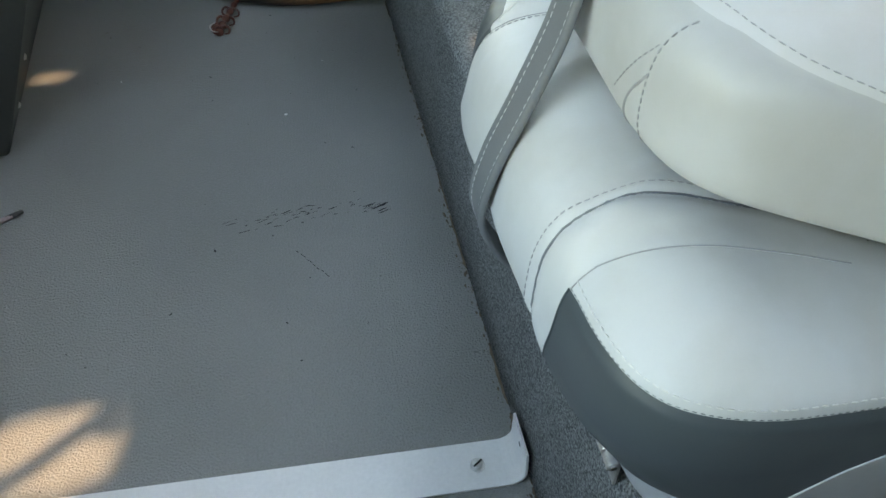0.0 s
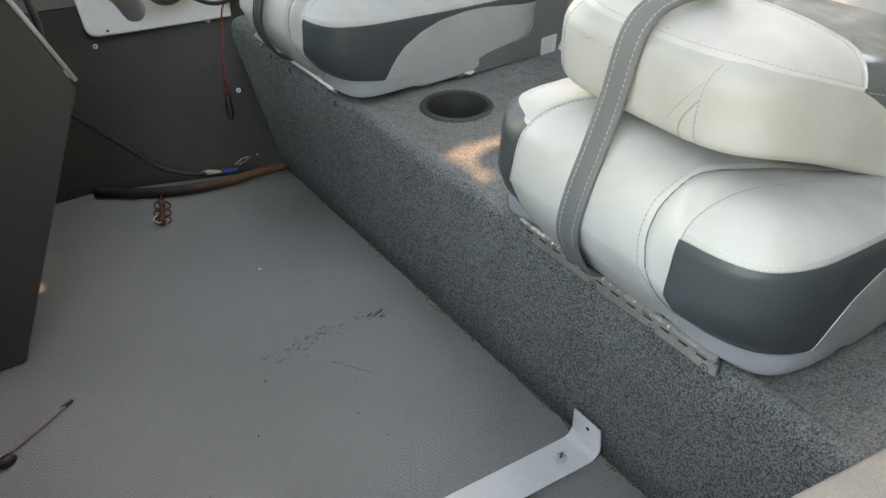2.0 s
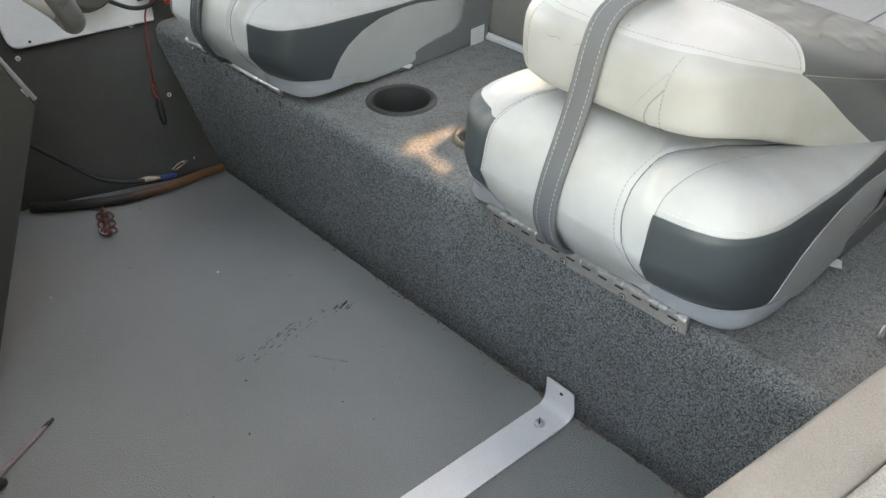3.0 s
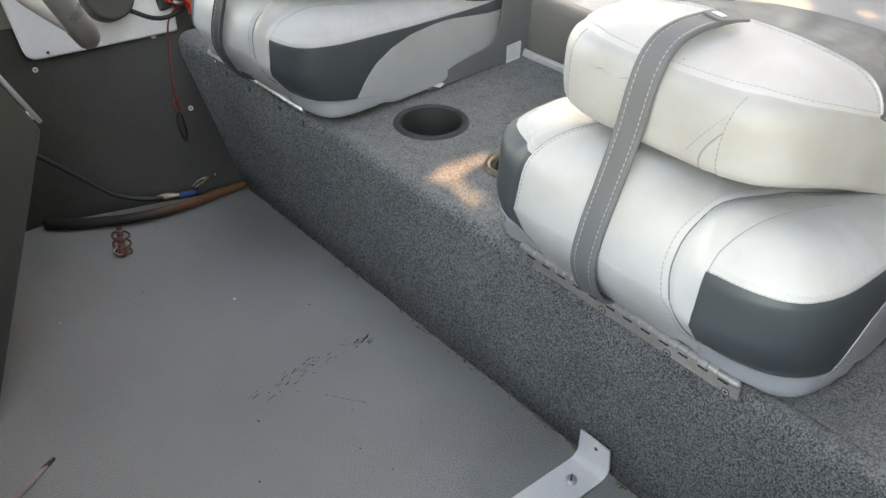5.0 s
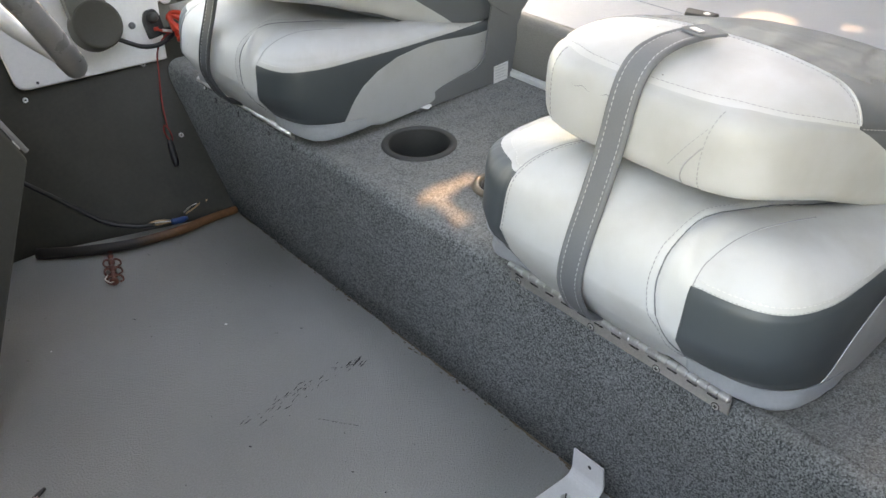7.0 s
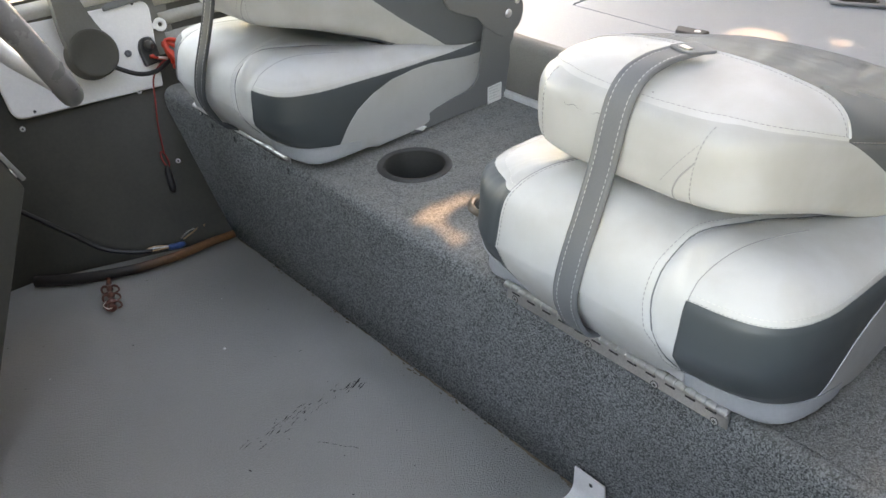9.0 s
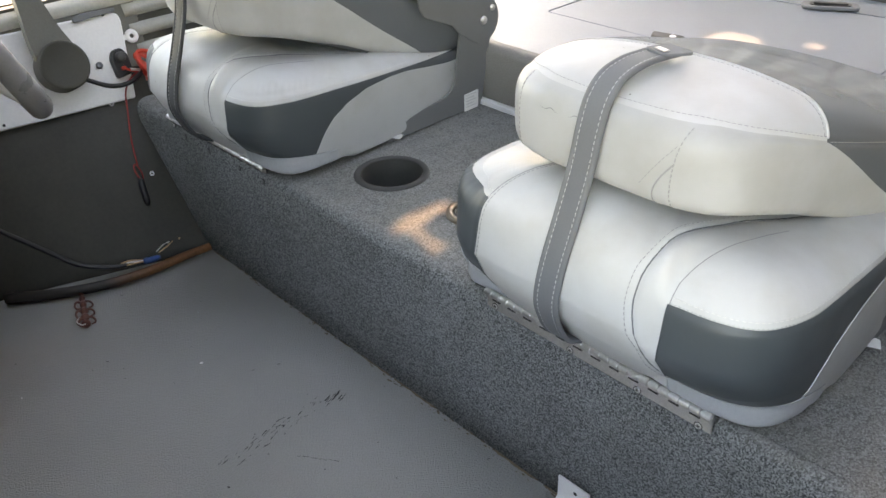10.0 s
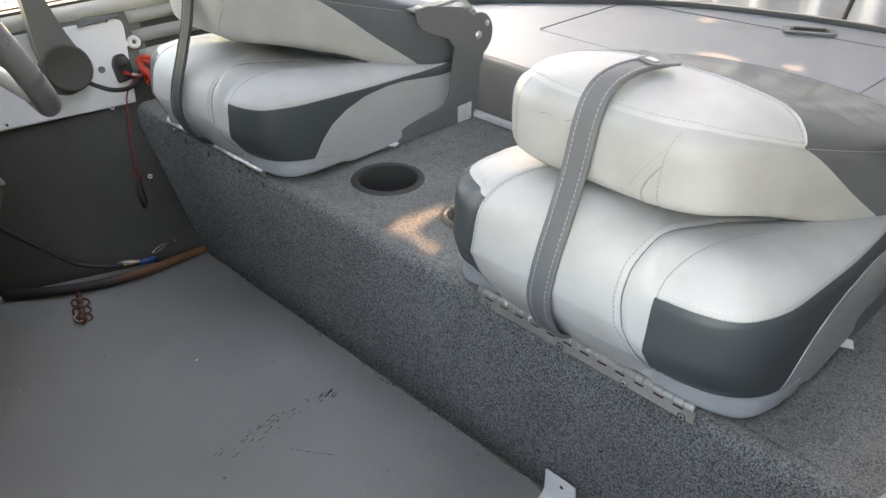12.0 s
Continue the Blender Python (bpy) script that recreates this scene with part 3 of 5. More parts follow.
def thick_patch(verts, faces, outer, inner):
    """A cover of some thickness over faces of a shell: outer and inner give the offset of a point."""
    used = sorted({i for f in faces for i in f})
    n = len(used)
    idx = {k: q for q, k in enumerate(used)}
    vs = [verts[k] + outer(verts[k]) for k in used] + [verts[k] + inner(verts[k]) for k in used]
    fs, rim = [], {}
    for f in faces:
        g = tuple(idx[i] for i in f)
        fs += [g, tuple(i + n for i in reversed(g))]
        for a, b in zip(g, g[1:] + g[:1]):
            rim[(a, b)] = 1
    fs += [(b, a, a + n, b + n) for a, b in rim if (b, a) not in rim]
    return mesh(vs, fs)


def dashes(runs, centre, step=0.0052, gap=0.0016, r=0.00055, keep=None, lift=0.0002):
    """Sewing thread: short capsules along lines, on the outer side of the cover."""
    verts, faces = [], []
    for run in runs:
        pts, acc = [run[0]], 0.0
        dist = [0.0]
        for a, b in zip(run, run[1:]):
            dist.append(dist[-1] + (b - a).length)
        total = dist[-1]
        if total < 3 * step:
            continue

        def at(d):
            for k in range(len(run) - 1):
                if dist[k + 1] >= d:
                    w = dist[k + 1] - dist[k]
                    return run[k].lerp(run[k + 1], (d - dist[k]) / w if w > 1e-9 else 0)
            return run[-1]
        d = 0.0
        while d + step < total:
            a, b = at(d), at(d + step - gap)
            d += step
            if keep and not keep((a + b) / 2):
                continue
            t = (b - a)
            if t.length < 1e-5:
                continue
            t.normalize()
            out = ((a + b) / 2 - centre).normalized()
            s = t.cross(out).normalized()
            n = s.cross(t).normalized()
            if n.dot(out) < 0:
                n = -n
            o = len(verts)
            for p, k in ((a, .5), (a.lerp(b, .25), 1), (a.lerp(b, .75), 1), (b, .5)):
                for ang in range(5):
                    q = 2 * math.pi * ang / 5
                    verts.append(p + n * lift + (s * math.cos(q) + n * math.sin(q)) * r * k)
            for k in range(3):
                for ang in range(5):
                    faces.append((o + k * 5 + ang, o + k * 5 + (ang + 1) % 5, o + k * 5 + 5 + (ang + 1) % 5, o + k * 5 + 5 + ang))
    return mesh(verts, faces)


def fold(d, w):
    return math.exp(-(d / w) ** 2)


# base cushion, in the seat's own metres: x from the bench front backwards, z up from the bench top
def base_half(x):
    return 0.212 - 0.012 * smooth01(0.12, 0.40, x)


def u_right(p):
    """The curved seam on the near side of the middle panel: its y beside p."""
    return -0.0735 - 0.031 * smooth01(0.132, 0.028, p.z) * (1 if p.x < 0.1 else 0) - curve_at([(-0.03, 0), (-0.005, 0.005), (0.03, 0.0125), (0.07, 0.026), (0.10, 0.0375), (0.2, 0.085)], p.x)


def u_left(p):
    x = lerp(p.x, min(p.x, -0.012), smooth01(0.140, 0.110, p.z))
    return curve_at([(-0.06, 0.130), (-0.03, 0.126), (-0.01, 0.117), (0.012, 0.106), (0.031, 0.098), (0.2, 0.05)], x)


def base_mid(y):
    """1 along the rolled middle of the front, 0 at the boxed corners and sides."""
    return smooth01(0.108, 0.062, -y) if y < 0 else smooth01(0.150, 0.095, y)


def base_edge(x):
    return curve_at([(-0.1, 0.137), (0.0, 0.140), (0.10, 0.136), (0.23, 0.129), (0.36, 0.121)], x)


def base_top(x, y):
    z = 0.172 - 0.026 * smooth01(0.02, 0.40, x) - 0.026 * fold(y, 0.11) * smooth01(0.07, 0.20, x)
    z += 0.020 * fold(y - 0.02, 0.13) * fold(x + 0.005, 0.085) - 0.010 * smooth01(0.08, 0.17, y)
    # the boxed rim: flat panels that rise gently from the seam
    k = smooth01(0.42, 0.22, x)
    for d in (base_half(x) - abs(y), x + 0.040 + 0.13 * base_mid(y)):
        k *= 1 - (1 - min(1.0, max(0.0, d / 0.08))) ** 2
    rim = base_edge(x) + 0.0125 - 0.007 * smooth01(0.2, 0.34, x) + 0.008 * smooth01(0.02, 0.12, y) * smooth01(0.25, 0.1, x)
    return lerp(rim, z, k)


def base_low(x, y):
    return 0.010 - 0.006 * smooth01(0.09, 0.12, x)


def base_seam_z(p):
    return base_edge(p.x) + 0.015 * smooth01(0.02, 0.12, p.y) * smooth01(0.25, 0.1, p.x)


def arc_z(p):
    return curve_at([(0.044, 0.0), (0.052, 0.035), (0.066, 0.062), (0.086, 0.082), (0.115, 0.098), (0.153, 0.109), (0.20, 0.112), (0.24, 0.110), (0.33, 0.096), (0.40, 0.09)], p.x)


def base_push(p, c, s):
    # the front leans back towards its foot, then stands upright behind the binding
    lean = min(1.0, max(0.0, (lerp(0.088, 0.106, base_mid(p.y)) - p.z) / lerp(0.054, 0.096, base_mid(p.y)))) ** lerp(1.5, 1.55, base_mid(p.y))
    p.x += lerp(0.034 - 0.014 * smooth01(0.13, 0.18, p.y), 0.037, base_mid(p.y)) * lean * smooth01(0.17, -0.04, p.x)
    p.y *= 1 - 0.010 * lean * (p.y < 0)
    p.x += 0.010 * smooth01(0.08, 0.19, p.y) * smooth01(0.14, 0.0, p.x)
    mid = fold(p.y - 0.02, 0.15)
    front = smooth01(0.08, -0.05, p.x)
    # the rolled front bellies out, with soft tucks beside the strap and along its seams
    p.x -= front * (0.012 * mid * (1 - abs(s)) + 0.005 * fold(s + 0.25, 0.4))
    tuck = 0.6 * fold(p.y - u_right(p) + 0.001, 0.0032) + 0.25 * fold(p.y - u_left(p), 0.0035)
    p.z -= 0.0040 * tuck * max(0.0, s) * (1 if p.x < 0.2 else 0)
    p.x += 0.0042 * tuck * front
    # the seam round the boxing draws the cover in
    pinch = 0.0016 * fold(p.z - base_seam_z(p), 0.0030) * max(smooth01(0.06, 0.10, p.x), smooth01(0.106, 0.118, -p.y), smooth01(0.132, 0.145, p.y))
    inward = Vector((0.17 - p.x if p.x < 0.10 else 0.0, -p.y, 0)).normalized()
    p += inward * pinch
    # the narrow strip beside the seam lies lower, creased where it meets the corner panel
    vale = fold(p.y - u_right(p) + 0.016, 0.015) * smooth01(0.16, 0.08, p.x)
    p.z -= 0.0006 * vale * max(0.0, s)
    p.x += 0.0006 * vale * front
    crease = fold(p.y + 0.107 + 0.28 * max(0.0, p.x + 0.025), 0.004) * smooth01(0.05, 0.0, p.x)
    p.z -= 0.0005 * crease * max(0.0, s)
    p.x += front * 0.004 * fold(p.y - 0.024, 0.028) * fold(s, 0.6)
    w = noise.noise((p.x * 14, p.y * 11, p.z * 13)) * 0.0016 + noise.noise((p.x * 40, p.y * 30, p.z * 36)) * 0.0005
    p.z += w * max(0.0, s)
    # the stitches pucker the cover along the boxed edge
    p.z += 0.00035 * smooth01(0.16, 0.08, p.x) * math.sin(520 * (p.x - p.y) + 3 * noise.noise((p.x * 30, p.y * 30, 1.7))) * fold(p.z - base_seam_z(p) - 0.006, 0.006) * max(0.0, s)
    p.y += math.copysign(1, p.y) * w * (1 - abs(s))
    return p


def back_half(x):
    return 0.152 + 0.046 * smooth01(0.02, 0.36, x)


def back_top(x, y):
    return 0.302 - 0.085 * smooth01(0.05, 0.50, x) - 0.012 * (y / 0.15) ** 2


def back_low(x, y):
    return 0.190 - 0.100 * smooth01(0.02, 0.34, x) + 0.004 * (y / 0.15) ** 2


def seam_y(z):
    """The upright seam on the front of the folded backrest."""
    return -0.079 + 0.25 * (0.283 - z) - 2.0 * (0.283 - z) ** 2


def back_push(p, c, s):
    p.y += 0.005
    front = smooth01(0.06, -0.01, p.x)
    p.x -= front * 0.006 * (1 - s * s)
    p.x += front * 0.0011 * fold(p.y - 0.005 - seam_y(p.z), 0.0018) * smooth01(0.285, 0.275, p.z)
    groove = 0.0020 * fold(p.z - cap_line(p), 0.0028)
    p += Vector((0.2 - p.x if p.x < 0.12 else 0.0, -p.y, -0.05)).normalized() * groove
    w = noise.noise((p.x * 13 + 5, p.y * 12, p.z * 13)) * 0.0016 + noise.noise((p.x * 40, p.y * 32 + 3, p.z * 36)) * 0.0005
    p.z += w * abs(s)
    p.y += math.copysign(1, p.y) * w * (1 - abs(s))
    return p


def cap_line(p):
    """Height of the seam round the white cap."""
    return curve_at([(-0.02, 0.284), (0.028, 0.283), (0.07, 0.272), (0.115, 0.257), (0.20, 0.233), (0.30, 0.206), (0.4, 0.184)], p.x)


def make_seat(label, group, slump=0.0, slip=0.0):
    seat = thing("boat_seat", label, "boat seat", group=group)
    mid = Vector((0.17, 0, 0.10))
    # --- lower cushion
    V, F = shell(-0.040, 0.420, base_half, 0.33, 0.22, base_low, lambda x, y: base_top(x, y) - slump, push=base_push, e_low=0.09, e_front=0.46)
    low, high, _ = cut(V, F, lambda p: p.z + slump - base_seam_z(p))
    cushion = None

    def strip_edge(p):
        return p.y + slip + 0.106 + (0.35 * slip if slip else 0.0) * (1 - ((p.z - 0.075) / 0.05) ** 2)

    # side and front bands below the seam
    lowR, rest, s_fr = cut(V, low, lambda p: strip_edge(p))
    rest, lowL, s_fl = cut(V, rest, lambda p: p.y - u_left(p))
    lowR_dark, lowR_side, sa = cut(V, lowR, lambda p: arc_z(p) - p.z if p.x > 0.03 else -1)
    lowL_dark, lowL_side, _ = cut(V, lowL, lambda p: arc_z(p) - p.z if p.x > 0.03 else -1)
    # panels above the seam
    topR, rest2, s_tr = cut(V, high, lambda p: p.y + slip + 0.107 + 0.28 * max(0.0, p.x + 0.025))
    rest2, topL, s_tl = cut(V, rest2, lambda p: p.y - u_left(p))
    white = rest + rest2
    stripR, centre_p, s_u = cut(V, white, lambda p: p.y - u_right(p))
    cushion = part("seat_cushion", patch(V, centre_p), M_white, seat, "white vinyl middle panel of the lower cushion")
    part("side_strip", patch(V, stripR), M_white, cushion)
    part("top_panel", patch(V, topR), M_white, cushion)
    part("top_panel", patch(V, topL), M_white, cushion)
    part("corner_panel", patch(V, lowR_dark), M_dark, cushion, "charcoal vinyl corner panel")
    part("corner_panel", patch(V, lowL_dark), M_dark, cushion, "charcoal vinyl corner panel")
    part("side_panel", patch(V, lowR_side), M_creamshade, cushion)
    part("side_panel", patch(V, lowL_side), M_creamshade, cushion)
    # stitches just inside the panels
    _, _, st = cut(V, topR, lambda p: p.z + slump - base_seam_z(p) - 0.006)
    _, _, st2 = cut(V, topL, lambda p: p.z + slump - base_seam_z(p) - 0.006)
    part("stitching", dashes(chains(V, st) + chains(V, st2), mid), M_thread, cushion, kind="stuff")
    _, _, st = cut(V, centre_p, lambda p: p.y - u_right(p) - 0.007)
    _, _, st2 = cut(V, centre_p, lambda p: p.y - u_left(p) + 0.006)
    part("stitching", dashes(chains(V, st) + chains(V, st2), mid, r=0.00045), M_threadgrey, cushion, kind="stuff")
    _, _, st = cut(V, topR, lambda p: p.z + slump - base_seam_z(p) - 0.0008)
    part("stitching", dashes(chains(V, st), mid, 0.0040, 0.0016, 0.00028), M_strap, cushion, kind="stuff")
    # piping in the seams; along s_u a dark cord paints the crease's shadow
    for runs, r, m in ((chains(V, s_u), 0.0008, M_strap), (chains(V, s_fl), 0.0008, M_dark), (chains(V, s_tl), 0.0006, M_threadgrey), (chains(V, sa), 0.0010, M_creamshade), (chains(V, s_fr), 0.0008, M_dark), ([[p for p in r if p.x < 0.10] for r in chains(V, s_tr)], 0.0005, M_threadgrey)):
        for run in runs:
            if len(run) > 12:
                part("seam_line", tube(run[::2], r, 6), m, cushion)
    # --- pale binding folded round the foot of the front corners
    def away(p):
        o = Vector((min(0.0, p.x - 0.06), p.y - math.copysign(0.13, p.y), 0))
        return o.normalized() if o.length > 1e-6 else Vector((0, math.copysign(1, p.y), 0))

    def outer_off(p):
        corner = fold(p.x - 0.012, 0.035) * fold(abs(p.y) - 0.19, 0.05)
        return away(p) * (0.0016 + 0.0045 * corner * smooth01(0.034, 0.012, p.z) + 0.0004 * math.sin(p.y * 260 + p.x * 310)) - Vector((0, 0, 0.004 * corner * smooth01(0.03, 0.012, p.z)))

    foot_faces, _, _ = cut(V, F, lambda p: p.z - 0.0365 - 0.020 * smooth01(0.05, 0.13, p.y) + 0.006 * smooth01(0.05, 0.09, p.x) - 0.001 * math.sin(p.x * 90))
    foot_faces, _, _ = cut(V, foot_faces, lambda p: p.x - 0.088 - 0.1 * (p.z - 0.02))
    right, _, _ = cut(V, foot_faces, lambda p: p.y + 0.1005)
    _, left, _ = cut(V, foot_faces, lambda p: p.y - 0.122)
    for corner_faces in (right, left):
        corner_faces = [f for f in corner_faces if any(V[i].z > 0.0112 for i in f)]
        part("binding", thick_patch(V, corner_faces, outer_off, lambda p: away(p) * 0.0003), M_binding, seat, "pale grey plastic edge binding")
    # --- folded back cushion
    V, F = shell(0.002, 0.462, back_half, 0.42, 0.44, back_low, back_top, push=back_push, e_low=0.30, e_rear=0.22)
    capc = Vector((0.2, 0, 0.23))
    under, F, _ = cut(V, F, lambda p: p.z - back_low(p.x, p.y) - 0.011 * smooth01(0.08, 0.17, p.x) + 0.002)
    front, rear, s_cap = cut(V, F, lambda p: p.x - (0.141 - 10 * max(0.0, abs(p.y - 0.005) - 0.105) ** 2) if p.z > 0.2555 else (p.x - 0.114 - 1.30 * (0.257 - p.z) - 0.0015 * math.sin((0.257 - p.z) * 60)))
    bodyp, capp, s_seam = cut(V, front, lambda p: p.z - cap_line(p))
    back = part("seat_back", patch(V, bodyp), M_creamshade, seat, "off-white vinyl folded backrest")
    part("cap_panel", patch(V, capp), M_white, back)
    part("underside", patch(V, under), M_dark, back, "dark underside of the folded backrest")
    part("grey_panel", patch(V, rear), M_grey, back, "grey vinyl rear panel")
    for run in chains(V, s_cap):
        run = [p for p in run if p.z > 0.258]
        if len(run) > 12:
            part("seam_line", tube(run[::2], 0.0013, 6), M_white, back)
    _, _, st = cut(V, capp, lambda p: p.z - cap_line(p) - 0.004)
    _, _, st2 = cut(V, capp, lambda p: p.x - (0.135 - 10 * max(0.0, abs(p.y - 0.005) - 0.105) ** 2))
    part("stitching", dashes(chains(V, st) + chains(V, st2), capc, r=0.00038), M_threadgrey, back, kind="stuff")
    _, _, st = cut(V, rear, lambda p: p.z - cap_line(p) + 0.001)
    part("stitching", dashes(chains(V, st), capc, r=0.00045), M_threadgrey, back, kind="stuff")
    # upright front seam with its slanting twin
    _, _, st = cut(V, bodyp, lambda p: p.y + 0.079 - 0.25 * (0.283 - p.z) + 2.0 * (0.283 - p.z) ** 2)
    _, _, st2 = cut(V, bodyp, lambda p: p.y - seam_y(p.z) - 0.0175 * math.sin(math.pi * 0.62 * min(1.0, max(0.0, (0.250 - p.z) / 0.05))))
    _, _, st4 = cut(V, bodyp, lambda p: p.y - seam_y(p.z) - 0.0015 - 0.62 * max(0.0, 0.268 - p.z))
    _, _, st3 = cut(V, bodyp, lambda p: p.y - 0.109)
    part("stitching", dashes(chains(V, st4), capc, r=0.0004, keep=lambda p: p.x < 0.10 and 0.222 < p.z < 0.268), M_threadgrey, back, kind="stuff")
    part("stitching", dashes([r for r in chains(V, st) + chains(V, st3)], capc, keep=lambda p: p.x < 0.10 and p.z > 0.19), M_threadgrey, back, kind="stuff")
    for run in chains(V, st2):
        run = [p for p in run if p.x < 0.08 and 0.196 < p.z < 0.250]
        if len(run) > 4:
            part("seam_line", tube(run, 0.0008, 6), M_threadgrey, back)
    # short creases in the worn front
    for y0, y1, z0 in ((0.052, 0.080, 0.262), (0.026, 0.043, 0.263)):
        _, _, st = cut(V, bodyp, lambda p: p.z - z0 - 0.0012 * math.sin(p.y * 420) + 0.0008 * math.sin(p.y * 170))
        for run in chains(V, st):
            run = [p for p in run if y0 < p.y < y1 and p.x < 0.08]
            if len(run) > 4:
                part("crease", tube(run, [0.0003 * math.sin(math.pi * (i + 0.5) / len(run)) for i in range(len(run))], 5), M_strap, back)
    # --- hinge arms on both sides
    for side in (-1, 1):
        m = Matrix.Translation((0, 0.2035 * side + 0.002, 0)) @ pose(0, 0, 0, 90)
        lower = [(0.188, 0.003), (0.412, 0.001), (0.438, 0.130), (0.432, 0.165), (0.368, 0.170), (0.356, 0.105), (0.347, 0.054), (0.328, 0.040), (0.245, 0.031), (0.206, 0.021)]
        arm = part("hinge_plate", plate(rounded(lower, [.004, .006, .01, .02, .02, .05, .03, .03, .05, .006], 4), 0.004, m, 0.0012), M_plate, seat)
        pc = Vector((0.416, 0.149))
        disc = [(pc.x + 0.039 * math.cos(a), pc.y + 0.039 * math.sin(a)) for a in [math.radians(d) for d in range(-120, 115, 12)]]
        rise = -slump if side < 0 else -0.032
        upper = [(0.362, 0.138), (0.345, 0.157), (0.30, 0.176), (0.282, 0.186), (0.273, 0.200), (0.270, 0.232 + rise), (0.30, 0.233 + rise), (0.376, 0.217 + rise)]
        up = list(reversed(upper))
        out = disc + up
        my = Matrix.Translation((0, (0.2085 if side > 0 else -0.2045) + 0.001, 0)) @ pose(0, 0, 0, 90)
        top_arm = part("folding_arm", plate(out, 0.0036, my, 0.001), M_plate, seat)
        flange = box(0.268, 0.374, side * 0.2065 - 0.0 if side < 0 else 0.185, -0.182 if side < 0 else 0.2085, 0.227 + rise, 0.2305 + rise, 0.001, 1, None)
        part("top_flange", flange, M_plate, top_arm)
        for bx, bz, br in ((0.416, 0.149, 0.0075), (0.437, 0.166, 0.0055)):
            bm_ = Matrix.Translation((bx, side * 0.2085 - (0.0 if side > 0 else 0.0), bz)) @ pose(0, 0, 0, 90 if side < 0 else -90)
            part("bolt", lathe([(0, 0.0045), (br * .5, 0.0042), (br * .9, 0.0025), (br, 0.0)], 16, bm_), M_steel, top_arm)
        for bx in (0.285, 0.35):
            part("bolt", lathe([(0, 0.0030), (0.004, 0.0028), (0.007, 0.001), (0.0075, 0)], 14, Matrix.Translation((bx, side * 0.194, 0.2305 + rise))), M_steel, top_arm)
        if side < 0:
            tm = Matrix.Translation((0, -0.2062, 0)) @ pose(0, 0, 0, 90)
            tag = part("tag", plate(rounded([(0.368, -0.001), (0.402, 0.000), (0.403, 0.032), (0.368, 0.031)], 0.002, 2), 0.0006, tm), M_tag, arm, "small white printed label")
            for k in range(5):
                part("print_bar", box(0.371, 0.397 - 0.005 * (k % 2), -0.2073, -0.2069, 0.0065 + 0.0052 * k, 0.0078 + 0.0052 * k), M_tagprint, tag)
    # --- base board under the cushion
    part("base_board", plate(rounded([(0.035, -0.180), (0.40, -0.184), (0.40, 0.184), (0.035, 0.180)], 0.04, 6), 0.014, Matrix.Translation((0, 0, 0.001)), 0.002), M_black, seat)
    # --- strap over the folded cushions
    key = [(0.098, 0.006, 0.3055), (0.075, 0.008, 0.3075), (0.045, 0.009, 0.3085), (0.018, 0.010, 0.303), (0.0, 0.010, 0.288), (-0.009, 0.011, 0.262), (-0.018, 0.012, 0.222),
           (-0.034, 0.013, 0.175), (-0.051, 0.014, 0.128), (-0.0570, 0.015, 0.090), (-0.046, 0.016, 0.058), (-0.030, 0.017, 0.034), (-0.009, 0.018, 0.021)]
    pts = spline(key, 7)
    sides = [Vector((0, 1, 0))] * len(pts)
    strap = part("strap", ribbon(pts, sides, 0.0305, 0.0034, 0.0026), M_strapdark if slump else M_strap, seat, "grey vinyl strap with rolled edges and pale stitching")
    runs = []
    for o in (-0.0092, 0.0092):
        runs.append([p + Vector((0, o, 0)) + ((pts[min(i + 1, len(pts) - 1)] - pts[max(i - 1, 0)]).normalized().cross(Vector((0, 1, 0)))) * -0.0022 for i, p in enumerate(pts)])
    part("stitching", dashes(runs, Vector((0.12, 0.02, 0.15)), 0.0058, 0.0018, 0.00055), M_strapthread, strap, kind="stuff")
    bk = Matrix.Translation((0.090, 0.002, 0.3085)) @ pose(0, 0, 0, 0, 6, -14)
    buckle = part("buckle", plate(rounded([(-0.016, -0.014), (0.018, -0.018), (0.018, 0.016), (-0.016, 0.014)], 0.005, 4), 0.003, bk, 0.001), M_strap, strap)
    part("snap", box(-0.012, -0.004, -0.008, 0.006, 0.0032, 0.0045, 0.001, 1, bk), M_steel, buckle)
    # --- a folded paper tag under the cushion
    part("loose_tag", plate([(0.186, -0.203), (0.193, -0.2185), (0.207, -0.212), (0.206, -0.203)], 0.0010, Matrix.Translation((0.014, 0, 0.016)) @ pose(0, 0, 0, 2, 0, 0)), M_tag, seat)
    return seat


